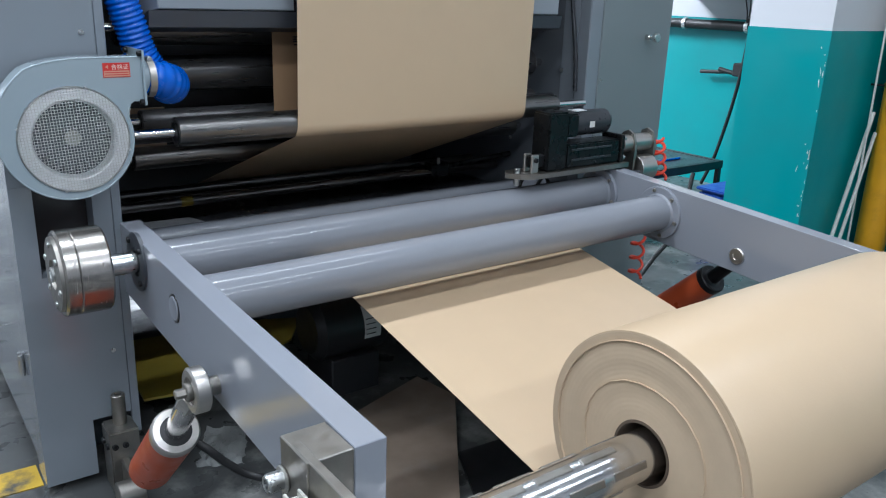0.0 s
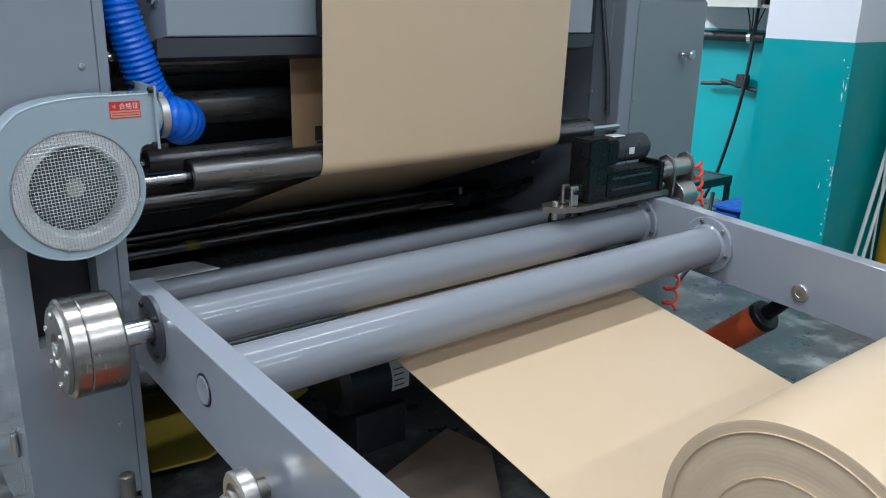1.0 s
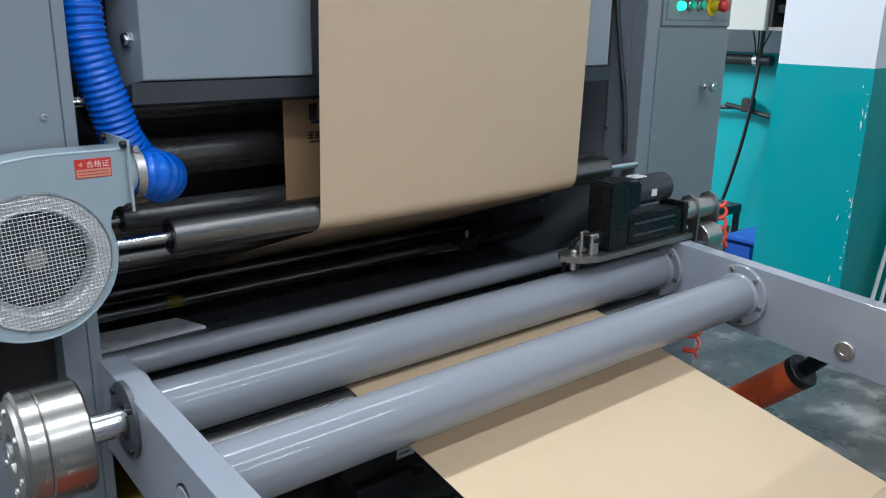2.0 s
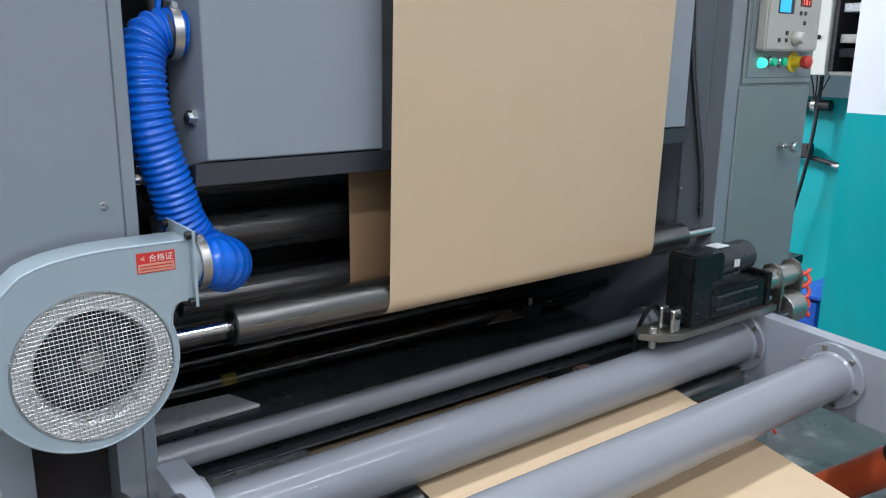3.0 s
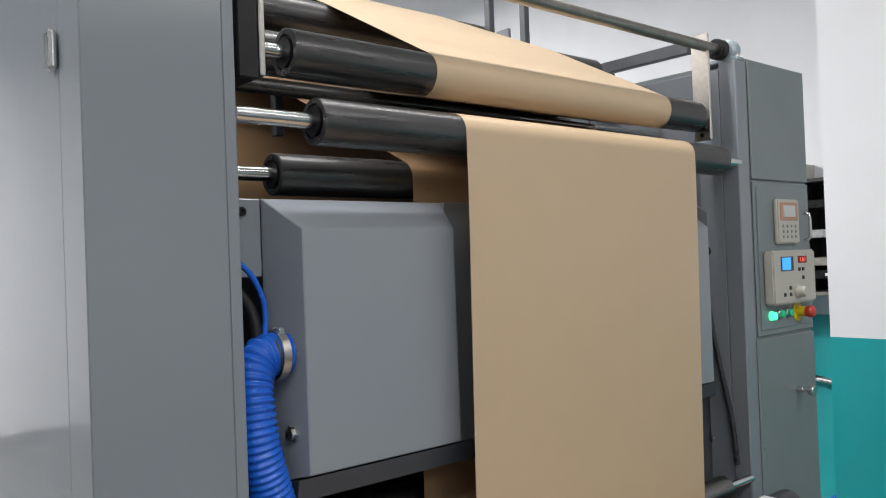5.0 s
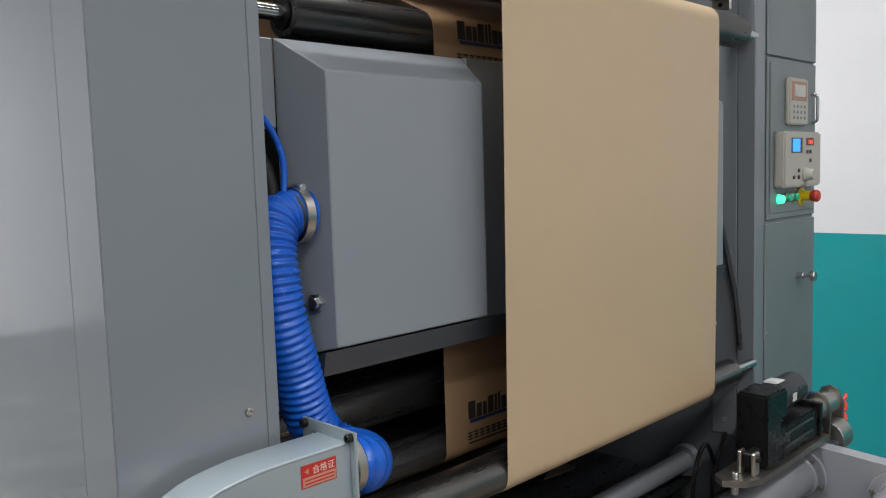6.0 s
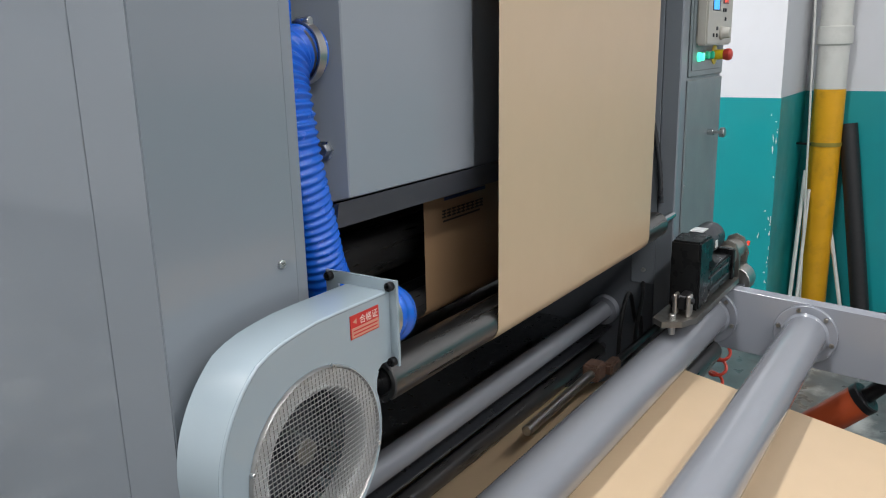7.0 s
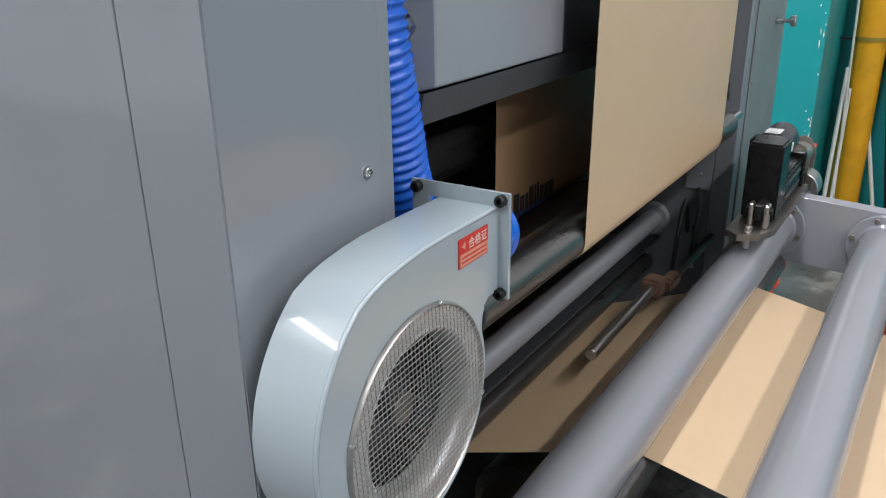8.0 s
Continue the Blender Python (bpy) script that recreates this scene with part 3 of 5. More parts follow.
def blower():
    c = thing("centrifugal_blower", (0.34, 1.81, 0.72), "pale grey centrifugal blower with a wire-mesh inlet", "blower")
    cx, cz = 0.346, 0.843
    prof = [(0.488, 1.003), (0.488, 0.914), (0.468, 0.914), (0.459, 0.908), (0.455, 0.898)]
    for k in range(0, 53):
        f = k / 52.0
        a = radians(20 - 260 * f)
        r = 0.1145 + 0.046 * f ** 2.2
        prof.append((cx + r * math.cos(a), cz + r * math.sin(a)))
    prof += [(0.283, 0.9895), (0.303, 0.9950), (0.328, 0.9990), (0.355, 1.0020), (0.39, 1.0030)]
    y0, y1 = 1.757, 1.826
    part("front_plate", plate_with_hole(BM(), prof, (cx, cz), 0.081, y0, y0 + 0.003), M_BLOW, c)
    part("rolled_edge", sweep(BM(), [Vector((x, y0 + 0.0016, z)) for x, z in prof[3:] + prof[:1]], 0.0024, 8), M_BLOW, c, "", "", 1.2)
    part("inlet_plate", lathe(BM(), (cx, y0 - 0.0002, cz), (0, -1, 0), [(0, 0.0815), (0.0008, 0.0815), (0.0008, 0.1045), (0, 0.1045)], 56), M_GALV, c, "bright galvanised ring under the mesh")
    bm = BM()
    n = len(prof)
    ring = [[bm.verts.new((x, y, z)) for x, z in prof] for y in (y0 + 0.001, y0 + 0.004, y1)]
    for A, B in zip(ring, ring[1:]):
        for k in range(n):
            if k == 0:
                continue
            q = (k + 1) % n
            bm.faces.new((A[k], B[k], B[q], A[q]))
    bm.faces.new(ring[2])
    part("scroll", bm, M_BLOW, c)
    # flange at the outlet
    fl = BM()
    bx(fl, (0.487, 1.745, 0.906), (0.491, 1.860, 0.918), 0.0)
    bx(fl, (0.487, 1.745, 1.002), (0.491, 1.860, 1.018), 0.0)
    bx(fl, (0.487, 1.745, 0.918), (0.491, 1.762, 1.002), 0.0)
    bx(fl, (0.487, 1.840, 0.918), (0.491, 1.860, 1.002), 0.0)
    flange = part("outlet_flange", fl, M_BLOW, c)
    for y, z in ((1.753, 1.011), (1.852, 1.011), (1.753, 0.912)):
        part("bolt", bolt(BM(), (0.487, y, z), (-1, 0, 0), 0.006, 0.008), M_DARKBOLT, flange, "black socket bolt")
    part("outlet_neck", rod(BM(), (0.490, 1.802, 0.958), (0.515, 1.803, 0.957), 0.036), M_BLOW, c)
    # inlet
    part("inlet_ring", lathe(BM(), (cx, y0, cz), (0, -1, 0), [(-0.026, 0.0775), (-0.012, 0.0785), (-0.004, 0.081), (0.001, 0.0845), (0.002, 0.0855), (0.003, 0.084), (0.000, 0.0795), (-0.010, 0.0765), (-0.026, 0.0755)], 56), M_GALV, c, "bright flared inlet", limit=1.2)
    part("rim", lathe(BM(), (cx, y0 - 0.0005, cz), (0, -1, 0), [(0, 0.1035), (0.003, 0.1045), (0.0042, 0.1055), (0.003, 0.1065), (0, 0.1075)], 56), M_WIRE, c, "steel mesh rim")
    bm = BM()
    R, step = 0.1045, 0.0058
    k = -int(R / step)
    while k * step <= R:
        d = k * step
        s = math.sqrt(max(0, R * R - d * d))
        for ang, dy in ((radians(4), -0.0040), (radians(94), -0.0028)):
            u = Vector((math.cos(ang), 0, math.sin(ang)))
            w = Vector((-math.sin(ang), 0, math.cos(ang)))
            p = Vector((cx, y0 + dy, cz)) + w * d
            if s > 0.004:
                sweep(bm, [p - u * s, p + u * s], 0.00056, 5, False)
        k += 1
    part("wire_mesh", bm, M_WIRE, c, "bright woven wire mesh", "stuff")
    for a in (75, 165, 255, 345):
        p = (cx + 0.106 * math.cos(radians(a)), y0 - 0.003, cz + 0.106 * math.sin(radians(a)))
        part("screw", bolt(BM(), p, (0, -1, 0), 0.003, 0.003), M_ZINC, c)
    # impeller
    imp = part("impeller", lathe(BM(), (cx, y1 - 0.012, cz), (0, -1, 0), [(0, 0), (0, 0.085), (0.003, 0.085), (0.003, 0.02), (0.03, 0.016), (0.034, 0.012), (0.034, 0)], 32), M_DARKGREY, c, "dark grey impeller seen through the mesh")
    part("hub_cap", rod(BM(), (cx, y1 - 0.044, cz), (cx, y1 - 0.050, cz), 0.016), M_DULLSTEEL, imp, "pale hub")
    for j in range(28):
        a = 2 * math.pi * j / 28
        b = bx(BM(), (0.058, -0.030, -0.0008), (0.082, 0.0, 0.0008), 0)
        bmesh.ops.transform(b, matrix=Matrix.Translation((cx, y1 - 0.013, cz)) @ Matrix.Rotation(a, 4, "Y") @ Matrix.Rotation(0.0, 4, "Z"), verts=b.verts)
        part("blade", b, M_DARKGREY, imp)
    part("mount", rod(BM(), (cx - 0.02, y1, cz), (cx - 0.02, 1.848, cz), 0.07), M_DARKGREY, c, "mounting spacer")
    # label
    lb = part("label", bx(BM(), (0.411, y0 - 0.0012, 0.964), (0.464, y0 - 0.0002, 0.993), 0), M_LABELRED, c, "red quality label")
    part("label_lower", bx(BM(), (0.4125, y0 - 0.0018, 0.9655), (0.4625, y0 - 0.0013, 0.9775), 0), M_LABELPINK, lb)
    text_mesh("合格证", 0.0115, M_LABELTEXT, "lettering", lb, Matrix.Translation((0.4270, y0 - 0.0016, 0.9805)) @ Matrix.Rotation(radians(90), 4, "X"))
    part("emblem", lathe(BM(), (0.4195, y0 - 0.0012, 0.985), (0, -1, 0), [(0, 0), (0, 0.0042), (0.0005, 0.0042), (0.0005, 0)], 3), M_LABELPINK, lb)
    for i in range(2):
        part("mark", bx(BM(), (0.415, y0 - 0.0023, 0.9685 + i * 0.0045), (0.460, y0 - 0.0019, 0.9700 + i * 0.0045), 0), M_LABELRED, lb)
    return c


blower()


def air_hose():
    h = thing("air_hose", (0.53, 1.88, 0.96), "bright blue corrugated air hose between blower and hood", "hose")
    path = smooth_path([(0.505, 1.803, 0.957), (0.542, 1.806, 0.949), (0.566, 1.835, 0.938), (0.569, 1.875, 0.938), (0.553, 1.908, 0.960), (0.531, 1.909, 1.00), (0.513, 1.905, 1.06), (0.489, 1.901, 1.145), (0.483, 1.905, 1.21), (0.487, 1.916, 1.255), (0.504, 1.926, 1.284), (0.530, 1.930, 1.293), (0.556, 1.930, 1.291)], 44)
    part("tube", sweep(BM(), path, lambda s: 0.0345 + 0.0095 * math.exp(-((s - 0.085) / 0.055) ** 2) + (0.0004 + 0.0016 * min(1, abs(s - 0.06) / 0.08)) * math.sin(s * 2 * math.pi / 0.0112), 28), M_BLUE, h, "", "", 1.2)
    for p, ax in (((0.512, 1.803, 0.957), (1, 0.05, 0)), ((0.540, 1.930, 1.292), (1, 0, 0))):
        b = part("clamp", lathe(BM(), p, ax, [(-0.007, 0.039), (-0.007, 0.0415), (0.007, 0.0415), (0.007, 0.039)], 36), M_STEEL, h, "steel worm-drive clamp")
        q = Vector(p) + Vector((0, -0.012, 0.040))
        part("worm", rod(BM(), q + Vector((-0.0, -0.010, 0)), q + Vector((0, 0.014, 0)), 0.006, 10), M_ZINC, b)
    return h


air_hose()
cable("blue_air_line", [(0.447, 1.945, 1.462), (0.476, 1.942, 1.450), (0.503, 1.940, 1.427), (0.521, 1.937, 1.392), (0.526, 1.935, 1.362), (0.522, 1.932, 1.325)], 0.005, M_BLUE, "thin blue pneumatic line beside the hose", "air line")
cable("black_cable_loop", [(0.468, 2.0, 1.42), (0.50, 1.99, 1.40), (0.525, 1.98, 1.36), (0.528, 1.97, 1.30), (0.515, 1.985, 1.26)], 0.011, M_RUBBER, "thick black cable behind the hose")


# ---- rollers and tubes ----
def roller(y, z, r, x0, x1, s0, s1, sr=0.011, name="guide_roller", label="black anodised guide roller on a steel shaft", material=None):
    o = thing(name, ((x0 + x1) / 2, y, z), label, "roller", "guide rollers")
    L = x1 - x0
    part("drum", lathe(BM(), (x0, y, z), (1, 0, 0), [(0.004, 0), (0.004, r * 0.72), (0, r * 0.75), (0, r - 0.002), (0.002, r), (L - 0.002, r), (L, r - 0.002), (L, r * 0.75), (L - 0.004, r * 0.72), (L - 0.004, 0)], 40), material or M_ROLLER, o)
    for a, b in ((s0, x0 + 0.006), (x1 - 0.006, s1)):
        part("shaft", rod(BM(), (a, y, z), (b, y, z), sr, 20), M_CHROME, o, "bright steel shaft")
    for x in (x0 + 0.001, x1 - 0.001):
        part("bearing", lathe(BM(), (x - 0.003, y, z), (1, 0, 0), [(0, sr), (0, r * 0.62), (0.006, r * 0.62), (0.006, sr)], 24), M_DARKBOLT, o)
    return o


L_Y, L_Z, L_R = 1.857, 0.826, 0.034
M_Y, M_Z, M_R = 1.862, 1.669, 0.039
N_Y, N_Z, N_R = 2.018, 1.600, 0.038
T_Y, T_Z, T_R = 1.905, 1.787, 0.040
roller(L_Y, L_Z, L_R, 0.580, 1.760, 0.445, 1.897, material=M_LOWROLLER)
roller(M_Y, M_Z, M_R, 0.585, 1.806, 0.445, 1.905, 0.013)
roller(N_Y, N_Z, N_R, 0.592, 1.79, 0.462, 1.895, 0.013)
roller(T_Y, T_Z, T_R, 0.560, 1.772, 0.505, 1.815, 0.012)
for y, z, r in ((2.090, 0.798, 0.038), (2.075, 0.935, 0.045), (2.07, 1.045, 0.042)):
    roller(y, z, r, 0.52, 1.84, 0.46, 1.895, 0.012, label="dark print-unit roller behind the paper")
roller(2.006, 0.832, 0.026, 0.545, 1.80, 0.46, 1.895, 0.010)
roller(2.160, 0.709, 0.030, 0.56, 1.86, 0.46, 1.895, 0.012, material=M_LOWROLLER)
roller(2.255, 1.975, 0.040, 0.56, 1.80, 0.46, 1.895, 0.013)
roller(2.095, 1.838, 0.042, 0.50, 1.30, 0.46, 1.895, 0.012)
roller(2.095, 1.775, 0.0155, 0.50, 1.30, 0.46, 1.895, 0.008)
roller(2.240, 1.8088, 0.018, 0.888, 1.66, 0.885, 1.895, 0.008)
# unseen roller added to carry the shading run of the web
roller(2.720, 2.190, 0.040, 0.56, 1.80, 0.46, 1.895, 0.012)
roller(2.80, 1.985, 0.036, 0.56, 1.80, 0.46, 1.895, 0.013)
roller(1.715, 0.473, 0.030, 0.50, 1.84, 0.462, 1.895, 0.010, material=M_LOWROLLER)
roller(2.050, 0.402, 0.023, 0.50, 1.86, 0.462, 1.895, 0.012)
roller(2.66, 0.462, 0.024, 0.50, 1.86, 0.462, 1.895, 0.010)
for y, z in ((2.278, 0.548), (2.43, 0.545)):
    solid("tie_rod", rod(BM(), (0.462, y, z), (1.895, y, z), 0.014, 20), M_LOWROLLER, (1.2, y, z), "thin black steel tie rod across the frame", "rod", "tie rods")
for y, z, r in ((2.278, 0.548, 0.0146),):
    solid("tape_wrap", lathe(BM(), (0.715, y, z), (1, 0, 0), [(0, r - 0.001), (0, r), (0.034, r), (0.034, r - 0.001)], 24), M_YELSHEET, (0.73, y, z), "yellow tape wrapped round the tie rod", "tape")

tb = thing("cross_tube", (1.2, 2.045, 0.521), "grey painted cross tube between the side frames", "tube")
part("tube", rod(BM(), (0.462, 2.045, 0.521), (1.893, 2.045, 0.521), 0.028, 32), M_TUBEPAINT, tb)
part("collar", lathe(BM(), (1.872, 2.045, 0.521), (1, 0, 0), [(0, 0.028), (0, 0.043), (0.004, 0.045), (0.022, 0.045), (0.022, 0.028)], 28), M_ARM, tb)


def skew(y):
    """The stand leans a little off the frame's axis."""
    return 0.022 * (y - 1.7)


def unwind_stand():
    s = thing("unwind_stand", (1.15, 1.2, 0.45), "blue-grey painted unwind stand of two arms and two tubes", "unwind stand")
    for side, xa, xb in (("l", 0.424, 0.468), ("r", 1.874, 1.918)):
        bm = bx(BM(), (xa, 0.735 if side == "l" else 0.55, 0.485), (xb, 1.80 if side == "l" else 1.735, 0.648), 0.0012)
        for v in bm.verts:
            v.co.x += skew(v.co.y)
            if side == "r":
                v.co.z += 0.05 * (v.co.y - 1.65) - 0.006 - (0.006 if v.co.z < 0.55 else 0)
        arm = part("arm", bm, M_ARM, s)
        if side == "l":
            part("pin_cap", lathe(BM(), (xa + skew(1.424) - 0.0, 1.424, 0.578), (-1, 0, 0), [(-0.002, 0), (-0.002, 0.024), (0.003, 0.024), (0.004, 0.022), (0.003, 0.012), (0.003, 0)], 24), M_ARM, arm, "painted pivot cap")
            part("pin_ring", lathe(BM(), (xa + skew(1.424), 1.424, 0.578), (-1, 0, 0), [(-0.002, 0.0235), (0.002, 0.0242), (0.002, 0.0275), (-0.002, 0.028)], 28), M_DARKBOLT, arm, "dark retaining ring")
            part("bearing_flange", lathe(BM(), (xa + skew(1.66), 1.66, 0.600), (-1, 0, 0), [(-0.002, 0), (-0.002, 0.062), (0.006, 0.062), (0.007, 0.060), (0.007, 0.032), (0.003, 0.03), (0.003, 0)], 36), M_DARKGREY, arm, "dark bearing flange")
            for a in (50, 140, 230, 320):
                part("bolt", bolt(BM(), (xa + skew(1.66) - 0.007, 1.66 + 0.05 * math.cos(radians(a)), 0.60 + 0.05 * math.sin(radians(a))), (-1, 0, 0), 0.006, 0.006), M_DARKBOLT, arm)
        else:
            part("pin_cap", lathe(BM(), (xa + skew(1.21), 1.21, 0.498), (-1, 0, 0), [(-0.002, 0), (-0.002, 0.022), (0.005, 0.022), (0.007, 0.020), (0.007, 0.010), (0.005, 0.009), (0.005, 0)], 24), M_STEEL, arm, "steel pivot pin")
    for y, z in ((1.487, 0.553), (1.735, 0.560)):
        xa, xb = 0.468 + skew(y), 1.874 + skew(y)
        t = part("tube", rod(BM(), (xa + 0.002, y, z), (xb - 0.002, y, z), 0.0525, 48), M_TUBEPAINT, s, "painted round tube")
        for x, d in ((xa, 1), (xb, -1)):
            fl = part("end_flange", lathe(BM(), (x, y, z), (d, 0, 0), [(0, 0.05), (0, 0.078), (0.009, 0.078), (0.011, 0.076), (0.011, 0.058), (0.017, 0.0525)], 44), M_ARM, t)
            for k in range(6):
                a = radians(14 + 60 * k)
                part("bolt", bolt(BM(), (x + d * 0.011, y + 0.067 * math.cos(a), z + 0.067 * math.sin(a)), (d, 0, 0), 0.0058, 0.005), M_DULLSTEEL, fl)
    # shaft seat at the end of the left arm
    b = part("shaft_seat", bx(BM(), (0.343, 0.737, 0.47), (0.403, 0.809, 0.646), 0.0012), M_DULLSTEEL, s, "machined steel shaft seat")
    part("clamp_plate", bx(BM(), (0.3445, 0.55, 0.48), (0.357, 0.783, 0.6475), 0.0012), M_DULLSTEEL, b)
    part("clamp_bolt", bolt(BM(), (0.339, 0.80, 0.592), (-1, 0, 0), 0.012, 0.020), M_ZINC, b)
    part("washer", rod(BM(), (0.343, 0.80, 0.592), (0.339, 0.80, 0.592), 0.017, 24), M_STEEL, b)
    cv = part("guard_cover", bx(BM(), (0.262, 0.60, 0.585), (0.3425, 0.752, 0.600), 0.002), M_WHITEPL, s, "pale slotted plastic guard")
    for k in range(5):
        part("rib", bx(BM(), (0.264 + 0.0178 * k, 0.602, 0.600), (0.268 + 0.0178 * k, 0.750, 0.609), 0.001), M_WHITEPL, cv)
    return s


unwind_stand()


def brake():
    c = thing("powder_brake", (0.30, 1.66, 0.60), "round stainless-steel brake on a short shaft", "brake")
    y, z = 1.66, 0.600
    part("housing", lathe(BM(), (0.266, y, z), (1, 0, 0), [(0, 0), (0, 0.082), (0.004, 0.0865), (0.026, 0.0865), (0.028, 0.085), (0.030, 0.0865), (0.084, 0.0865), (0.088, 0.083), (0.088, 0.03), (0.088, 0)], 64), M_BRAKE, c)
    cap = part("end_cap", lathe(BM(), (0.2668, y, z), (-1, 0, 0), [(0, 0), (0, 0.076), (0.007, 0.074), (0.008, 0.03), (0.002, 0.028), (0.002, 0)], 48), M_DULLSTEEL, c)
    for k in range(6):
        a = radians(20 + 60 * k)
        part("bolt", bolt(BM(), (0.2598, y + 0.060 * math.cos(a), z + 0.060 * math.sin(a)), (-1, 0, 0), 0.006, 0.004), M_ZINC, cap)
    part("hub_bolt", bolt(BM(), (0.2648, y, z), (-1, 0, 0), 0.016, 0.010), M_ZINC, cap)
    part("shaft", rod(BM(), (0.354, y, z), (0.428, y, z), 0.023, 32), M_CHROME, c, "polished shaft")
    return c


brake()


def air_cylinder(x, outer):
    """Orange cylinder from a pin on the arm down to the floor bracket."""
    c = thing("air_cylinder", (x, 1.62, 0.11), "orange pneumatic cylinder with steel rod eye", "cylinder", "lift cylinders")
    eye, capp, bot = Vector((x, 1.206, 0.519)), Vector((x, 1.332, 0.383)), Vector((x, 1.591, 0.151))
    d = (bot - eye).normalized()
    part("pin", rod(BM(), (x - 0.02 * outer, eye.y, eye.z), (x + 0.062 * outer, eye.y, eye.z), 0.016, 24), M_DULLSTEEL, c, "steel pivot pin")
    e = part("rod_eye", lathe(BM(), (x - 0.013, eye.y, eye.z), (1, 0, 0), [(0, 0.024), (0, 0.035), (0.003, 0.039), (0.023, 0.039), (0.026, 0.035), (0.026, 0.024), (0, 0.024)], 36), M_STEEL, c, "steel rod eye")
    part("race", lathe(BM(), (x - 0.010, eye.y, eye.z), (1, 0, 0), [(0, 0), (0, 0.0245), (0.020, 0.0245), (0.020, 0)], 28), M_DULLSTEEL, e, "dull ball race")
    part("hex_bolt", lathe(BM(), (x - 0.013 * outer, eye.y, eye.z), (-outer, 0, 0), [(0, 0), (0, 0.013), (0.004, 0.013), (0.004, 0.0085), (0.022, 0.0085), (0.024, 0.007), (0.024, 0)], 6), M_DULLSTEEL, e)
    # right cylinder's steel is coloured black for the dark it reflects
    part("rod_nut", lathe(BM(), eye + d * 0.034, d, [(0, 0), (0, 0.018), (0.010, 0.022), (0.045, 0.022), (0.048, 0.020), (0.048, 0)], 6), M_STEEL if outer > 0 else M_DARKBOLT, c)
    part("rod", rod(BM(), eye + d * 0.07, capp + d * 0.03, 0.020), M_CHROME if outer > 0 else M_DARKBOLT, c)
    part("end_cap", lathe(BM(), capp + d * 0.008, d, [(0.012, 0), (0.012, 0.029), (0, 0.029), (0, 0.041), (0.004, 0.0445), (0.022, 0.0445), (0.022, 0)], 40), M_STEEL if outer > 0 else M_DARKBOLT, c, "turned end cap")
    # dark disc stands for the shade in the end cap's recess
    part("recess_dark", lathe(BM(), capp + d * 0.009, d, [(0, 0), (0, 0.0288), (0.004, 0.0288), (0.004, 0)], 32), M_RUBBER, c, "dark disc for the shaded recess round the rod")
    part("barrel", lathe(BM(), capp + d * 0.029, d, [(0, 0), (0, 0.0435), (0.25, 0.0435), (0.256, 0.040), (0.29, 0.032), (0.29, 0)], 40), M_ORANGE, c, "orange barrel")
    for k in range(4):
        a, u, v = frame_of(d)
        t = radians(45 + 90 * k)
        part("screw", bolt(BM(), capp + d * 0.014 + (u * math.cos(t) + v * math.sin(t)) * 0.034, -d, 0.004, 0.004), M_DARKBOLT, c)
    return c


air_cylinder(0.378, 1)
air_cylinder(1.960, -1)


def lower_bracket():
    b = thing("foot_bracket", (0.40, 1.80, 0), "steel foot bracket with a levelling screw beside the column", "bracket")
    part("block", bx(BM(), (0.352, 1.765, 0.0), (0.418, 1.84, 0.160), 0.004, 2), M_DULLSTEEL, b)
    part("levelling_screw", lathe(BM(), (0.388, 1.81, 0.155), (0, 0, 1), [(0, 0), (0, 0.0155), (0.078, 0.0155), (0.080, 0.0135), (0.080, 0.008), (0.073, 0.007), (0.073, 0)], 20), M_DULLSTEEL, b)
    for y, z in ((1.785, 0.12), (1.818, 0.12)):
        part("bolt", bolt(BM(), (0.352, y, z), (-1, 0, 0), 0.008, 0.006), M_DARKBOLT, b)
    for x in (0.362, 0.385):
        part("bolt", bolt(BM(), (x, 1.765, 0.125), (0, -1, 0), 0.007, 0.006), M_DARKBOLT, b)
    part("lug", rod(BM(), (0.335, 1.66, 0.065), (0.39, 1.66, 0.065), 0.03), M_DULLSTEEL, b)
    part("web_plate", bx(BM(), (0.372, 1.64, 0.0), (0.390, 1.77, 0.09), 0.003), M_DULLSTEEL, b)
    return b


lower_bracket()
cable("black_air_cable", [(0.385, 1.40, 0.345), (0.42, 1.334, 0.335), (0.46, 1.318, 0.292), (0.50, 1.305, 0.258), (0.53, 1.273, 0.262), (0.54, 1.227, 0.318), (0.53, 1.15, 0.42), (0.49, 1.12, 0.49)], 0.0078, M_RUBBER, "black cable hanging below the arm")
cable("black_drop_cable", [(3.0, 2.21, 0.41), (2.93, 2.18, 0.28), (2.80, 2.13, 0.17), (2.68, 2.12, 0.09), (2.56, 2.11, 0.012), (2.4, 2.08, 0.011)], 0.010, M_RUBBER, "black cable dropping from the bench to the floor")

# ---- paper ----
ROLL_Y, ROLL_Z, ROLL_R, ROLL_X0, ROLL_X1 = 0.684, 0.509, 0.188, 0.860, 1.597
WEB_W = 0.737


def arc(y, z, r, a0, a1, n=10):
    """Points round a roller from angle a0 to a1 in degrees, 0 to the back, 90 up."""
    return [(y + r * math.cos(radians(a0 + (a1 - a0) * k / n)), z + r * math.sin(radians(a0 + (a1 - a0) * k / n))) for k in range(n + 1)]


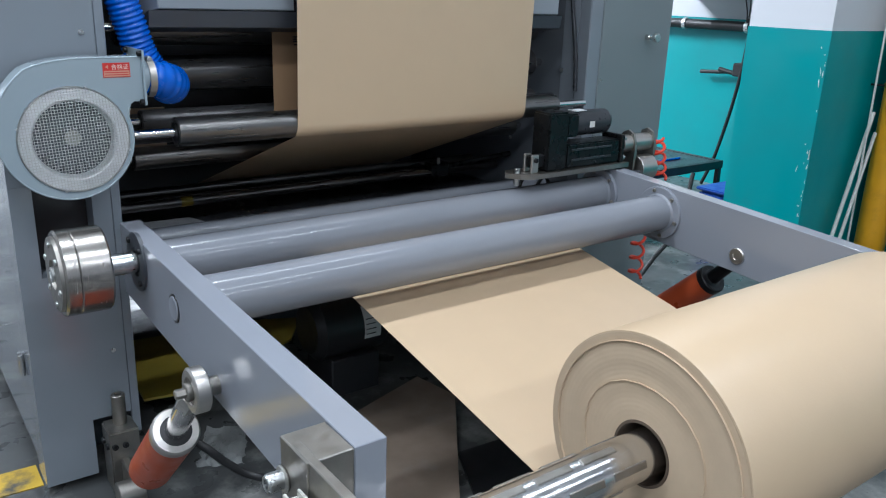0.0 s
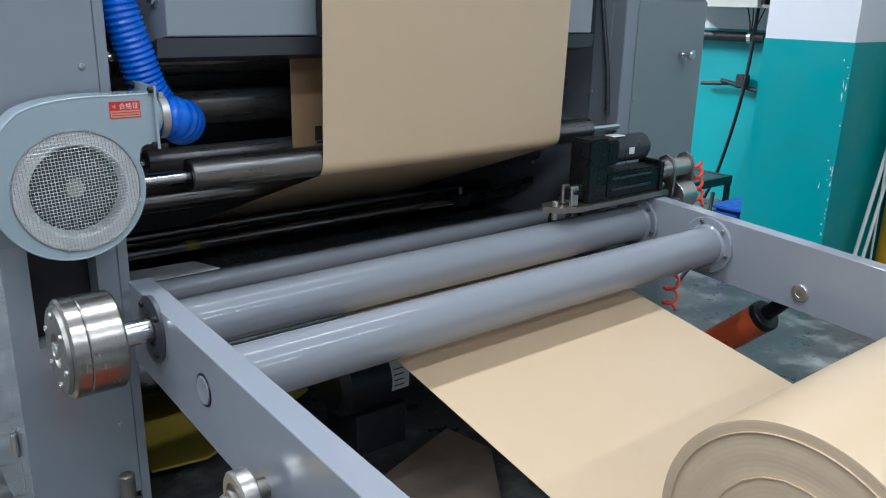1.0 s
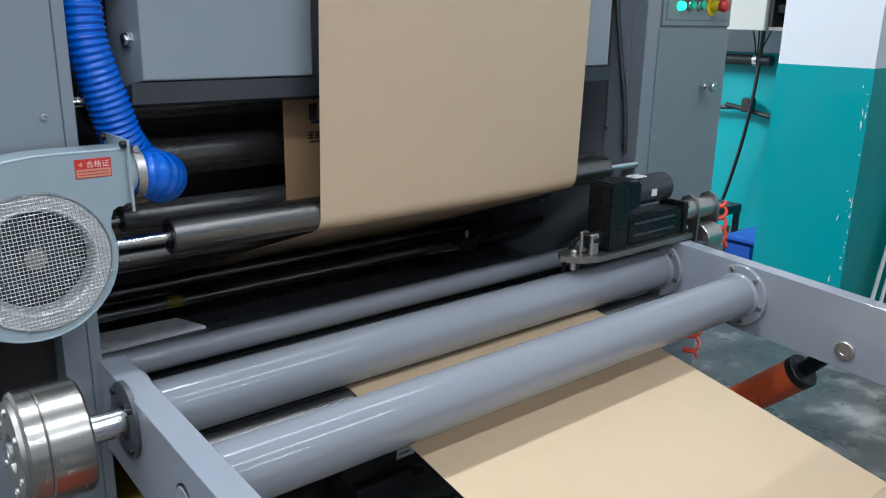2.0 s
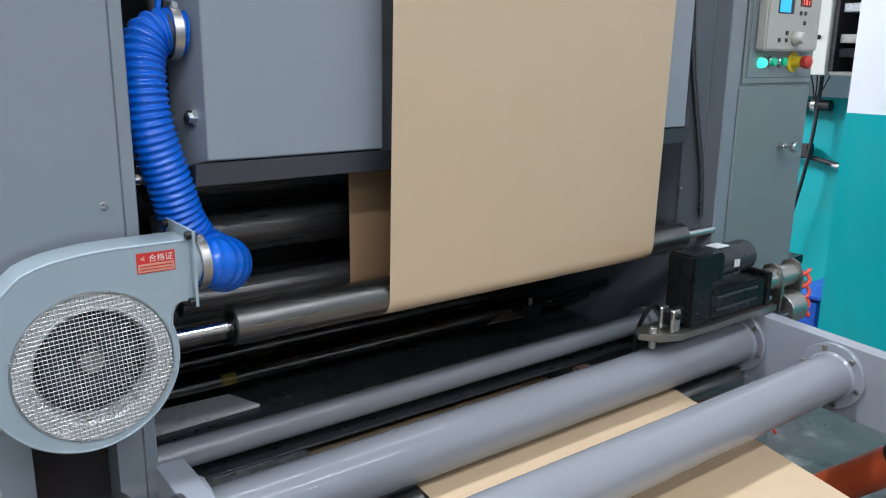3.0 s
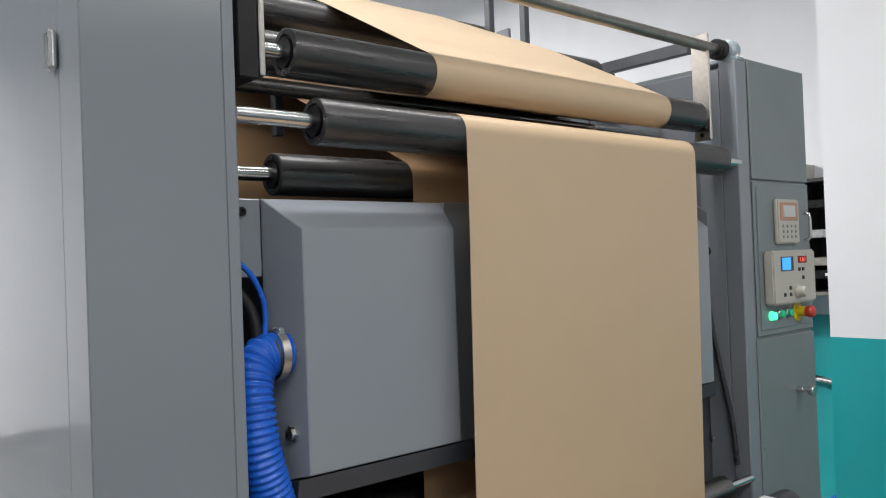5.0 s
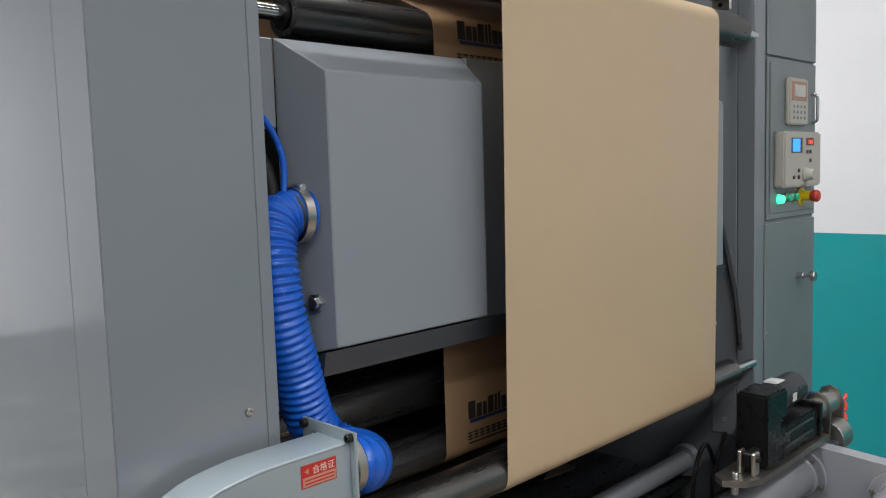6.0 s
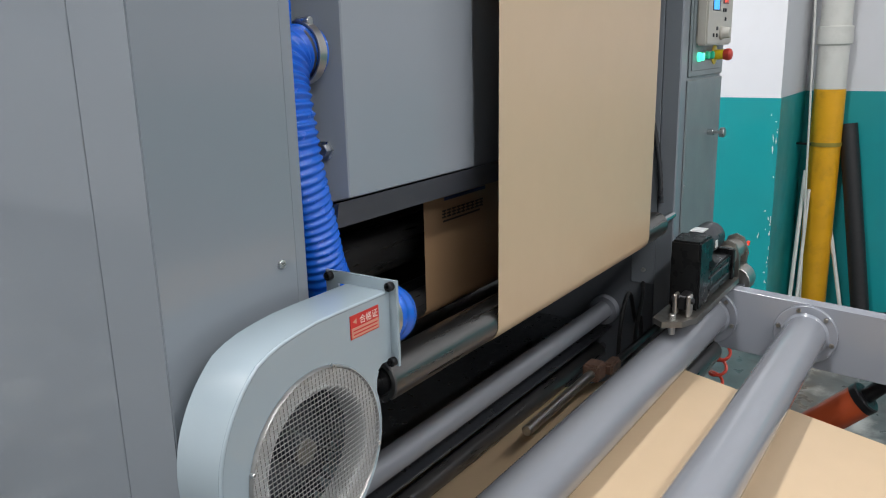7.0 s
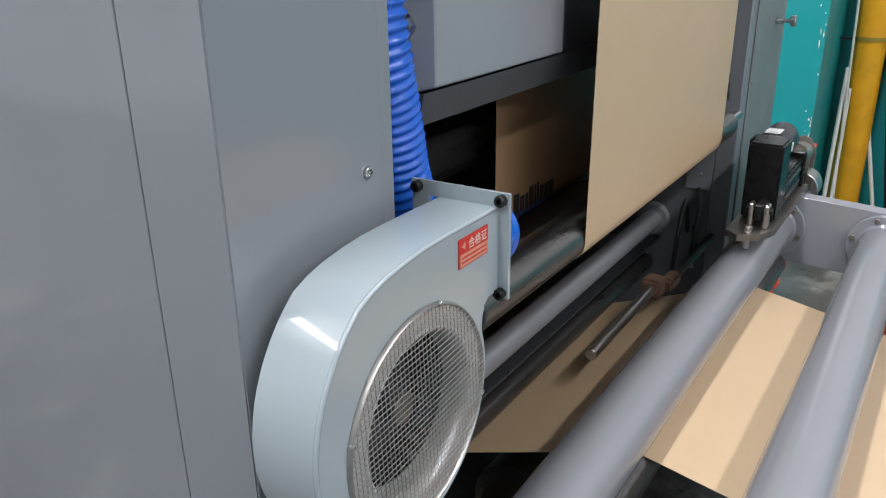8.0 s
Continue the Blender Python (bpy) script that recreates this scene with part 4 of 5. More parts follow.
def ribbon(path, x_of, thick=0.0006):
    bm = BM()
    rows = []
    n = len(path)
    for k, (y, z) in enumerate(path):
        y0, z0 = path[max(k - 1, 0)]
        y1, z1 = path[min(k + 1, n - 1)]
        t = Vector((y1 - y0, z1 - z0)).normalized()
        ny, nz = -t.y * thick, t.x * thick
        xl = x_of(k / (n - 1), y, z)
        xr = xl + web_width(z)
        rows.append([bm.verts.new((xl, y, z)), bm.verts.new((xr, y, z)), bm.verts.new((xr, y + ny, z + nz)), bm.verts.new((xl, y + ny, z + nz))])
    for A, B in zip(rows, rows[1:]):
        for k in range(4):
            q = (k + 1) % 4
            bm.faces.new((A[k], A[q], B[q], B[k]))
    bm.faces.new(rows[0])
    bm.faces.new(rows[-1][::-1])
    return bm


def web_x(f, y, z):
    """The web's edge wanders a little as it runs through the machine."""
    return 0.860 + 0.010 * min(1, max(0, (z - 0.55) / 0.28)) + 0.013 * min(1, max(0, (z - 0.83) / 0.70)) - 0.028 * min(1, max(0, (z - 1.70) / 0.05))


def web_width(z):
    return WEB_W + 0.007 * min(1, max(0, (z - 0.55) / 0.28)) + 0.007 * min(1, max(0, (z - 0.83) / 0.8))


path = arc(ROLL_Y, ROLL_Z, ROLL_R + 0.0006, 255, 277, 6)
path += arc(1.715, 0.473, 0.0306, 100, 69, 5)
path += arc(2.050, 0.402, 0.0236, 249, 276, 5)
path += arc(2.66, 0.462, 0.0246, 272, 429, 12)
path += arc(L_Y, L_Z, L_R + 0.0006, 249, 180, 10)
path += [(M_Y - M_R - 0.0006 + (L_Y - L_R - M_Y + M_R) * (1 - k / 14.0), L_Z + (M_Z - L_Z) * k / 14.0) for k in range(1, 14)]
path += arc(M_Y, M_Z, M_R + 0.0006, 180, 102, 8)
path += arc(2.240, 1.8088, 0.0186, 282, 464, 10)
path += arc(T_Y, T_Z, T_R + 0.0006, 284, 119, 14)
# last stretch is unseen, carried back to shade the printed web below
path += arc(2.255, 1.975, 0.0406, 119, 115, 3) + arc(2.720, 2.190, 0.0406, 115, 0, 10) + [(2.7606, 2.10)]
web = solid("paper_web", ribbon(path, web_x), M_KRAFT, (1.2, 1.5, 0.5), "plain brown kraft paper web running from the roll over the rollers", "paper web")
path3 = [(2.8366, 1.62), (2.8366, 1.80)] + arc(2.80, 1.985, 0.0366, 0, 117, 8) + arc(N_Y, N_Z, N_R + 0.0006, 117, 180, 10) + [(N_Y - N_R - 0.0006, 1.55 - 0.05 * k) for k in range(0, 15)] + arc(2.006, 0.832, 0.0266, 180, 265, 8) + [(2.030, 0.8050)]
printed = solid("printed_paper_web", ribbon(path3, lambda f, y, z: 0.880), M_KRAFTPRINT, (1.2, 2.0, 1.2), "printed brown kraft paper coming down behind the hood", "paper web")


def paper_roll():
    r = thing("paper_roll", (ROLL_X0, ROLL_Y, ROLL_Z), "large roll of brown kraft paper on an air shaft", "paper roll")
    W = ROLL_X1 - ROLL_X0
    p = (ROLL_X0, ROLL_Y, ROLL_Z)
    part("paper", lathe(BM(), p, (1, 0, 0), [(0.0, ROLL_R - 0.0035), (0.0005, ROLL_R - 0.0006), (0.002, ROLL_R), (W - 0.002, ROLL_R), (W, ROLL_R - 0.002), (W, 0.053), (W, 0.0515)], 128), M_KRAFT, r)
    # end face in wound steps
    prof = []
    rr = ROLL_R - 0.0034
    while rr > 0.053:
        prof.append((0.0004 * math.sin(rr * 160) + 0.00008 * math.sin(rr * 900), rr))
        rr -= 0.0016
    part("wound_end", lathe(BM(), p, (1, 0, 0), prof + [(0.0, 0.0515)], 72), M_ROLLEND, r, "wound layers on the end")
    part("loose_layer", lathe(BM(), p, (1, 0, 0), [(0.001, 0.1715), (-0.0030, 0.1717), (-0.0030, 0.1726), (0.001, 0.1728)], 96), M_ROLLEND, r, "proud layer edge")
    bm = BM()
    n = 80
    for k in range(n):
        a0, a1 = 2 * math.pi * k / n, 2 * math.pi * (k + 1) / n
        def q(a, dr, dx):
            rad = 0.112 + 0.0022 * math.sin(3 * a) + 0.0006 * math.sin(23 * a) + dr
            return bm.verts.new((ROLL_X0 + dx, ROLL_Y + rad * math.cos(a), ROLL_Z + rad * math.sin(a)))
        c = [q(a0, 0, 0.003), q(a1, 0, 0.003), q(a1, 0, -0.0028), q(a0, 0, -0.0028), q(a1, 0.0013, -0.0028), q(a0, 0.0013, -0.0028), q(a1, 0.0013, 0.003), q(a0, 0.0013, 0.003)]
        bm.faces.new((c[0], c[1], c[2], c[3]))
        bm.faces.new((c[3], c[2], c[4], c[5]))
        bm.faces.new((c[5], c[4], c[6], c[7]))
    part("ragged_layer", bm, M_ROLLEND, r, "ragged splice edge")
    part("core", lathe(BM(), p, (1, 0, 0), [(0.0005, 0.0525), (-0.001, 0.052), (-0.001, 0.048), (W, 0.048), (W + 0.001, 0.0525)], 48), M_CORE, r, "cardboard core, darkened for the shade round the shaft")
    sh = part("air_shaft", lathe(BM(), (0.352, ROLL_Y, ROLL_Z), (1, 0, 0), [(0, 0), (0, 0.020), (0.03, 0.022), (0.035, 0.034), (0.04, 0.036), (1.49, 0.036), (1.495, 0.034), (1.50, 0.022), (1.56, 0.022), (1.56, 0)], 48), M_CHROME, r, "polished air shaft with key strips")
    part("chuck_ring", lathe(BM(), (0.40, ROLL_Y, ROLL_Z), (1, 0, 0), [(0, 0.036), (0, 0.055), (0.005, 0.058), (0.02, 0.058), (0.025, 0.052), (0.05, 0.052), (0.055, 0.048), (0.055, 0.036)], 40), M_STEEL, sh, "steel chuck ring")
    for k in range(6):
        a = radians(10 + 60 * k)
        for j in range(4):
            x0 = 0.47 + j * 0.085 + (0.04 if k % 2 else 0.0)
            b = bx(BM(), (x0, -0.006, 0.033), (x0 + 0.066, 0.006, 0.0376), 0.0012)
            bmesh.ops.transform(b, matrix=Matrix.Translation((0, ROLL_Y, ROLL_Z)) @ Matrix.Rotation(a, 4, "X"), verts=b.verts)
            part("key_strip", b, M_DULLSTEEL, sh)
    return r


roll = paper_roll()


# ---- upper frame ----
def top_bits():
    b = thing("roller_bracket", (1.80, 1.91, 1.73), "brushed steel bracket holding the top roller", "bracket", "roller brackets")
    part("plate", bx(BM(), (1.812, 1.882, 1.728), (1.822, 1.932, 2.012), 0.002), M_STEEL, b)
    part("jaw", bx(BM(), (1.798, 1.888, 1.755), (1.8115, 1.930, 1.780), 0.002), M_DARKBOLT, b)
    part("bolt", bolt(BM(), (1.812, 1.907, 1.742), (-1, 0, 0), 0.006, 0.004), M_DARKBOLT, b)
    c = thing("roller_bracket", (0.50, 1.93, 1.74), "brushed steel bracket holding the top roller", "bracket", "roller brackets")
    part("plate", bx(BM(), (0.498, 1.87, 1.735), (0.508, 1.90, 1.95), 0.002), M_STEEL, c)
    part("block", bx(BM(), (0.462, 1.872, 1.73), (0.497, 1.96, 2.005), 0.002), M_DARKBOLT, c)
    p = thing("pivot_rod", (1.2, 1.89, 1.976), "grey steel pivot rod in pillow bearings", "rod")
    part("rod", rod(BM(), (0.497, 1.890, 1.976), (1.962, 1.890, 1.976), 0.014), M_DULLSTEEL, p)
    q = part("pillow_block", lathe(BM(), (1.905, 1.890, 1.976), (1, 0, 0), [(0, 0.014), (0, 0.026), (0.008, 0.033), (0.032, 0.033), (0.040, 0.026), (0.040, 0.014)], 32), M_BLOW, p, "painted pillow block")
    part("block_foot", bx(BM(), (1.905, 1.851, 1.9455), (1.943, 1.960, 1.957), 0.003), M_BLOW, q)
    for y in (1.862, 1.950):
        part("bolt", bolt(BM(), (1.924, y, 1.957), (0, 0, 1), 0.007, 0.010), M_ZINC, q)
    part("collar", lathe(BM(), (1.862, 1.890, 1.976), (1, 0, 0), [(0, 0.014), (0, 0.026), (0.003, 0.028), (0.026, 0.028), (0.028, 0.014)], 28), M_DARKBOLT, p)
    for x in (0.447, 1.8955):
        u = thing("roller_upright", (x, 2.72, 1.93), "grey steel upright carrying the upper rear roller", "bracket", "roller uprights")
        part("plate", bx(BM(), (x, 2.69, 1.9305), (x + 0.0145, 2.75, 2.235), 0.002), M_FRAME, u)
    f = thing("top_guard", (1.4, 2.6, 1.9), "grey tubular guard frame on top of the machine", "guard frame")
    for x in (0.95, 1.75):
        part("post", bx(BM(), (x - 0.012, 2.62, 1.78), (x + 0.012, 2.645, 2.4), 0.002), M_DARKGREY, f)
    part("rail", bx(BM(), (0.5, 2.62, 2.06), (1.93, 2.645, 2.085), 0.002), M_DARKGREY, f)
    part("rail", bx(BM(), (1.905, 2.0, 1.995), (1.93, 3.2, 2.03), 0.002), M_DARKGREY, f)
    part("post", bx(BM(), (1.905, 2.62, 1.93), (1.93, 2.645, 2.4), 0.002), M_DARKGREY, f)
    g = thing("rear_housing", (1.5, 2.95, 0.06), "grey housing at the back of the machine", "housing")
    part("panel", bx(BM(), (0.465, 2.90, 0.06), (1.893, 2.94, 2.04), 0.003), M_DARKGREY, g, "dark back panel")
    part("side_box", bx(BM(), (1.66, 2.35, 1.70), (1.893, 2.75, 1.885), 0.004), M_GREY, g)


top_bits()
# block added in the print unit's place; it keeps rear light off the paper
pu = thing("print_unit_block", (1.18, 2.5, 0.05), "dark block for the print unit, added to keep rear light out", "print unit")
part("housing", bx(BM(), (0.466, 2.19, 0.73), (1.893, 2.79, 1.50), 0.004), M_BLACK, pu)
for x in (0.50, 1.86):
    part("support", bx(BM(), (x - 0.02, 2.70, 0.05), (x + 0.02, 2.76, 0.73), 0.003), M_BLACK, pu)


# ---- edge-guide drive on the right ----
def guide_drive():
    d = thing("guide_actuator", (1.70, 1.73, 0.66), "black edge-guide motor and actuator on a steel plate", "actuator")
    bm = prism(BM(), [(1.475, 1.735), (1.50, 1.695), (1.545, 1.675), (1.93, 1.675), (1.93, 1.765), (1.50, 1.765)], "z", 0.648, 0.662)
    part("base_plate", bm, M_DULLSTEEL, d, "machined steel base plate")
    part("plate_bolt", rod(BM(), (1.508, 1.722, 0.625), (1.508, 1.722, 0.650), 0.008, 12), M_ZINC, d)
    part("plate_bolt", bolt(BM(), (1.508, 1.722, 0.664), (0, 0, 1), 0.009, 0.011), M_ZINC, d)
    cl = part("clevis", bx(BM(), (1.535, 1.690, 0.662), (1.562, 1.700, 0.715), 0.003), M_STEEL, d)
    part("clevis_side", bx(BM(), (1.535, 1.722, 0.662), (1.562, 1.732, 0.715), 0.003), M_STEEL, d)
    part("clevis_pin", rod(BM(), (1.548, 1.684, 0.70), (1.548, 1.738, 0.70), 0.007), M_DARKBOLT, d)
    part("joint", bx(BM(), (1.54, 1.700, 0.675), (1.60, 1.722, 0.712), 0.004), M_DARKBOLT, d)
    part("gearbox", bx(BM(), (1.589, 1.686, 0.663), (1.668, 1.758, 0.832), 0.005, 2), M_BLACKPL, d)
    part("gearbox_top", bx(BM(), (1.668, 1.692, 0.756), (1.716, 1.774, 0.824), 0.005, 2), M_BLACKPL, d)
    m = part("motor", lathe(BM(), (1.716, 1.740, 0.788), (1, 0, 0), [(0, 0), (0, 0.036), (0.004, 0.038), (0.145, 0.038), (0.158, 0.030), (0.160, 0)], 36), M_MOTORGREY, d, "dark grey motor")
    part("motor_label", bx(BM(), (1.769, 1.7005, 0.778), (1.789, 1.7025, 0.796), 0), M_LABELW, m)
    part("tape", bx(BM(), (1.726, 1.722, 0.8245), (1.772, 1.757, 0.8275), 0.001), M_CLEAR, m, "scrap of clear tape")
    a = part("actuator_body", bx(BM(), (1.672, 1.692, 0.664), (1.90, 1.765, 0.735), 0.004, 2), M_BLACKPL, d)
    for z in (0.685, 0.715):
        part("rib", bx(BM(), (1.69, 1.687, z), (1.86, 1.6925, z + 0.006), 0.001), M_MOTORGREY, a)
    part("end_plate", bx(BM(), (1.90, 1.685, 0.662), (1.915, 1.772, 0.748), 0.003), M_BLACKPL, a)
    for y, z in ((1.695, 0.735), (1.695, 0.675), (1.76, 0.735)):
        part("end_bolt", bolt(BM(), (1.915, y, z), (1, 0, 0), 0.007, 0.012), M_ZINC, a)
    return d


guide_drive()


def drive_coupling():
    d = thing("steel_coupling", (2.02, 1.72, 0.62), "bright steel roller coupling with curved side links", "coupling")
    part("drum", rod(BM(), (1.925, 1.72, 0.712), (2.06, 1.72, 0.712), 0.028, 32), M_STEEL, d)
    for x in (1.965, 2.055):
        part("link", prism(BM(), [(1.69, 0.60), (1.75, 0.60), (1.755, 0.71), (1.742, 0.745), (1.72, 0.755), (1.698, 0.745), (1.685, 0.71)], "x", x, x + 0.009), M_DULLSTEEL, d)
    part("lower_drum", rod(BM(), (1.985, 1.70, 0.632), (2.054, 1.70, 0.632), 0.042, 36), M_STEEL, d)
    part("bracket", bx(BM(), (1.922, 1.67, 0.56), (2.0, 1.72, 0.63), 0.003), M_DARKGREY, d)


drive_coupling()


def coil(name, p0, p1, r, turns, wire, material, label):
    a, u, v = frame_of(Vector(p1) - Vector(p0))
    d = (Vector(p1) - Vector(p0)).length
    n = int(turns * 14)
    pts = [Vector(p0) + a * d * k / n + (u * math.cos(2 * math.pi * turns * k / n) + v * math.sin(2 * math.pi * turns * k / n)) * r for k in range(n + 1)]
    return solid(name, sweep(BM(), pts, wire, 8), material, p0, label, "air hose", "coiled hoses")


coil("coiled_air_hose", (2.11, 1.72, 0.72), (2.17, 1.74, 0.57), 0.022, 4, 0.005, M_RED, "bright red coiled pneumatic hose at the coupling")
# second coil is modelled in place of the hose's faint reflection
coil("coiled_air_hose", (2.09, 1.735, 0.43), (2.155, 1.785, 0.20), 0.022, 4, 0.005, M_RED, "bright red coil under the arm, in place of the hose's reflection")


# ---- loose parts low in the machine ----
sb = thing("sensor_bracket", (1.55, 2.2, 0.56), "small steel bracket with a black sensor block", "bracket")
part("plate", prism(BM(), [(1.40, 2.17), (1.52, 2.16), (1.54, 2.20), (1.50, 2.215)], "z", 0.572, 0.575), M_STEEL, sb)
part("block", bx(BM(), (1.53, 2.17, 0.555), (1.60, 2.22, 0.60), 0.004), M_BLACKPL, sb)
part("arm", rod(BM(), (1.60, 2.20, 0.58), (1.893, 2.20, 0.60), 0.010, 14), M_BLACKPL, sb)
part("pin", rod(BM(), (1.55, 2.165, 0.60), (1.55, 2.165, 0.622), 0.006, 10), M_ZINC, sb)
# dark sheet added so the gap behind the cross tube stays dark
solid("dark_gap_sheet", bx(BM(), (0.464, 2.022, 0.466), (1.893, 2.55, 0.472), 0.001), M_MOTORGREY, (1.2, 2.3, 0.466), "dark sheet added behind the cross tube to keep the gap dark", "plate")
pl = solid("tool_plate", prism(BM(), [(0.468, 2.24), (0.795, 2.253), (0.760, 2.346), (0.468, 2.36)], "z", 0.4722, 0.4800, 0.001), M_PALEGREY, (0.6, 2.23, 0.4722), "pale painted bar lying on the added dark sheet", "plate")
rd = thing("tension_rod", (1.3, 1.915, 0.50), "bright steel rod with a clamp lying over the paper", "rod")
part("rod", rod(BM(), (1.13, 1.905, 0.492), (1.47, 1.905, 0.497), 0.012, 20), M_STEEL, rd)
part("clamp", bx(BM(), (1.47, 1.885, 0.475), (1.52, 1.93, 0.52), 0.006, 2), M_RUSTY, rd, "brown cast clamp")
part("hook", bx(BM(), (1.52, 1.87, 0.48), (1.585, 1.90, 0.51), 0.006, 2), M_RUSTY, rd)
part("arm", rod(BM(), (1.58, 1.885, 0.495), (1.893, 1.885, 0.495), 0.010, 16), M_DARKBOLT, rd)
cable("black_cable_loop", [(1.89, 1.93, 0.62), (1.80, 1.90, 0.60), (1.74, 1.89, 0.55), (1.76, 1.90, 0.49), (1.83, 1.91, 0.48), (1.88, 1.93, 0.52)], 0.006, M_RUBBER, "black cable looped by the side frame")
cable("black_cable_loop", [(1.89, 1.95, 0.50), (1.78, 1.93, 0.62), (1.70, 1.92, 0.56), (1.72, 1.93, 0.44), (1.86, 1.95, 0.40)], 0.006, M_RUBBER, "black cable looped by the side frame")


def low_motor():
    m = thing("drive_motor", (1.15, 2.05, 0.0), "black drive motor with a white rating label under the paper", "motor")
    part("body", lathe(BM(), (0.96, 1.98, 0.20), (1, 0, 0), [(0, 0), (0, 0.07), (0.02, 0.095), (0.22, 0.095), (0.24, 0.07), (0.24, 0)], 36), M_BLACK, m)
    part("foot", bx(BM(), (1.0, 1.90, 0.0), (1.16, 2.06, 0.12), 0.004), M_BLACK, m)
    bm = BM()
    for k in range(6):
        a0, a1 = radians(195 - k * 10), radians(195 - (k + 1) * 10)
        P = [(x, 1.98 + 0.0965 * math.cos(a), 0.20 + 0.0965 * math.sin(a)) for x, a in ((1.10, a0), (1.155, a0), (1.155, a1), (1.10, a1))]
        bm.faces.new([bm.verts.new(q) for q in P])
    bmesh.ops.remove_doubles(bm, verts=bm.verts, dist=0.0005)
    lab = part("rating_label", bm, M_LABELW, m, "white rating label")
    for k in range(4):
        a = radians(186 - k * 9)
        part("print_bar", bx(BM(), (1.106, 1.98 + 0.0972 * math.cos(a) - 0.001, 0.20 + 0.0972 * math.sin(a) - 0.0012), (1.138, 1.98 + 0.0972 * math.cos(a) + 0.001, 0.20 + 0.0972 * math.sin(a) + 0.0012), 0), M_MOTORGREY, lab)
    part("red_tag", bx(BM(), (1.235, 1.90, 0.19), (1.25, 1.925, 0.24), 0.002), M_LABELRED, m)


low_motor()
solid("yellow_sheet", prism(BM(), [(0.50, 2.02), (0.63, 2.00), (1.0, 2.17), (1.10, 2.31), (0.97, 2.365), (0.52, 2.42)], "z", 0.085, 0.092), M_YELSHEET, (0.6, 2.1, 0.085), "dull yellow sheet lying low under the machine", "sheet")
solid("support_beam", bx(BM(), (0.47, 2.40, 0.0), (1.89, 2.48, 0.085), 0.004), M_DARKGREY, (1.2, 2.44, 0), "dark steel floor beam under the machine", "beam")
def crumpled_film():
    random.seed(9)
    bm = BM()
    n = 14
    grid = [[bm.verts.new((0.55 + 0.10 * (i / n) + 0.085 * (j / n) + random.uniform(-0.006, 0.006), 1.775 + 0.165 * (j / n) - 0.05 * (i / n) + random.uniform(-0.006, 0.006), 0.001 + (random.uniform(0.0, 0.014) if 0 < i < n and 0 < j < n else 0.0))) for j in range(n + 1)] for i in range(n + 1)]
    for i in range(n):
        for j in range(n):
            bm.faces.new((grid[i][j], grid[i + 1][j], grid[i + 1][j + 1], grid[i][j + 1]))
    return solid("plastic_film", bm, M_FILM, (0.63, 1.83, 0.001), "crumpled grey plastic film lying on the floor", "plastic film", limit=1.2)


crumpled_film()
solid("cardboard_strip", bx(BM(), (0.50, 2.183, 0.732), (0.66, 2.1875, 0.836), 0.0005), M_KRAFT, (0.58, 2.185, 0.732), "brown cardboard strip on the front of the print unit", "cardboard")
solid("floor_board", prism(BM(), [(0.60, 1.24), (1.00, 1.28), (1.308, 1.712), (1.28, 1.87), (0.82, 1.72)], "z", 0.0, 0.012), M_BROWNBOARD, (0.8, 1.3, 0), "brown worn board on the floor under the paper", "board")
solid("floor_plate", prism(BM(), [(1.02, 1.22), (1.70, 1.10), (1.72, 1.42), (1.13, 1.46)], "z", 0.0, 0.010), M_BLACK, (1.4, 1.25, 0), "black rubber mat on the floor under the paper", "mat")
solid("floor_marking", prism(BM(), [(-1.5, 1.93), (0.222, 1.895), (0.222, 1.995), (-1.5, 2.04)], "z", -0.01, 0.0025), M_YELLOWFLOOR, (0, 1.95, 0), "worn yellow floor marking line", "floor marking", kind="structure")

# ---- by the east wall ----
def stand_pipe():
    p = thing("stand_pipe", (3.845, 1.775, 0), "thick vertical pipe, yellow below and white above", "pipe")
    part("lower_pipe", rod(BM(), (3.845, 1.775, 0), (3.845, 1.775, 1.06), 0.068, 32), M_YELLOW, p, "yellow painted lower pipe")
    part("upper_pipe", rod(BM(), (3.845, 1.775, 1.06), (3.845, 1.775, 4.0), 0.066, 32), M_PVC, p, "white upper pipe")
    part("coupling", lathe(BM(), (3.845, 1.775, 1.257), (0, 0, 1), [(0, 0.066), (0, 0.073), (0.004, 0.076), (0.078, 0.076), (0.082, 0.073), (0.082, 0.066)], 32), M_PVC, p)
    part("pipe_clamp", lathe(BM(), (3.845, 1.775, 0.80), (0, 0, 1), [(0, 0.067), (0, 0.072), (0.018, 0.072), (0.018, 0.067)], 32), M_YELSHEET, p, "dirty pipe band")
    part("wall_tie", rod(BM(), (3.80, 1.775, 0.809), (3.80, 1.895, 0.809), 0.005, 8), M_DARKBOLT, p)
    return p


stand_pipe()
def leaning(name, p0, p1, r, material, label, category, group=""):
    return solid(name, rod(BM(), p0, p1, r, 16), material, p0, label, category, group)


leaning("leaning_rod", (3.52, 1.82, 0.0), (3.76, 1.835, 0.69), 0.009, M_PVC, "thin white plastic rod leaning by the pipe", "rod", "leaning rods")
leaning("leaning_rod", (3.54, 1.79, 0.0), (3.77, 1.815, 0.60), 0.008, M_PVC, "thin white plastic rod leaning by the pipe", "rod", "leaning rods")
leaning("leaning_rod", (3.66, 1.79, 0.0), (3.755, 1.86, 1.62), 0.005, M_PVC, "tall thin white rod leaning by the pipe", "rod", "leaning rods")
leaning("leaning_rod", (3.78, 1.625, 0.0), (3.86, 1.72, 0.41), 0.009, M_PVC, "short white rod leaning beside the pipe", "rod", "leaning rods")
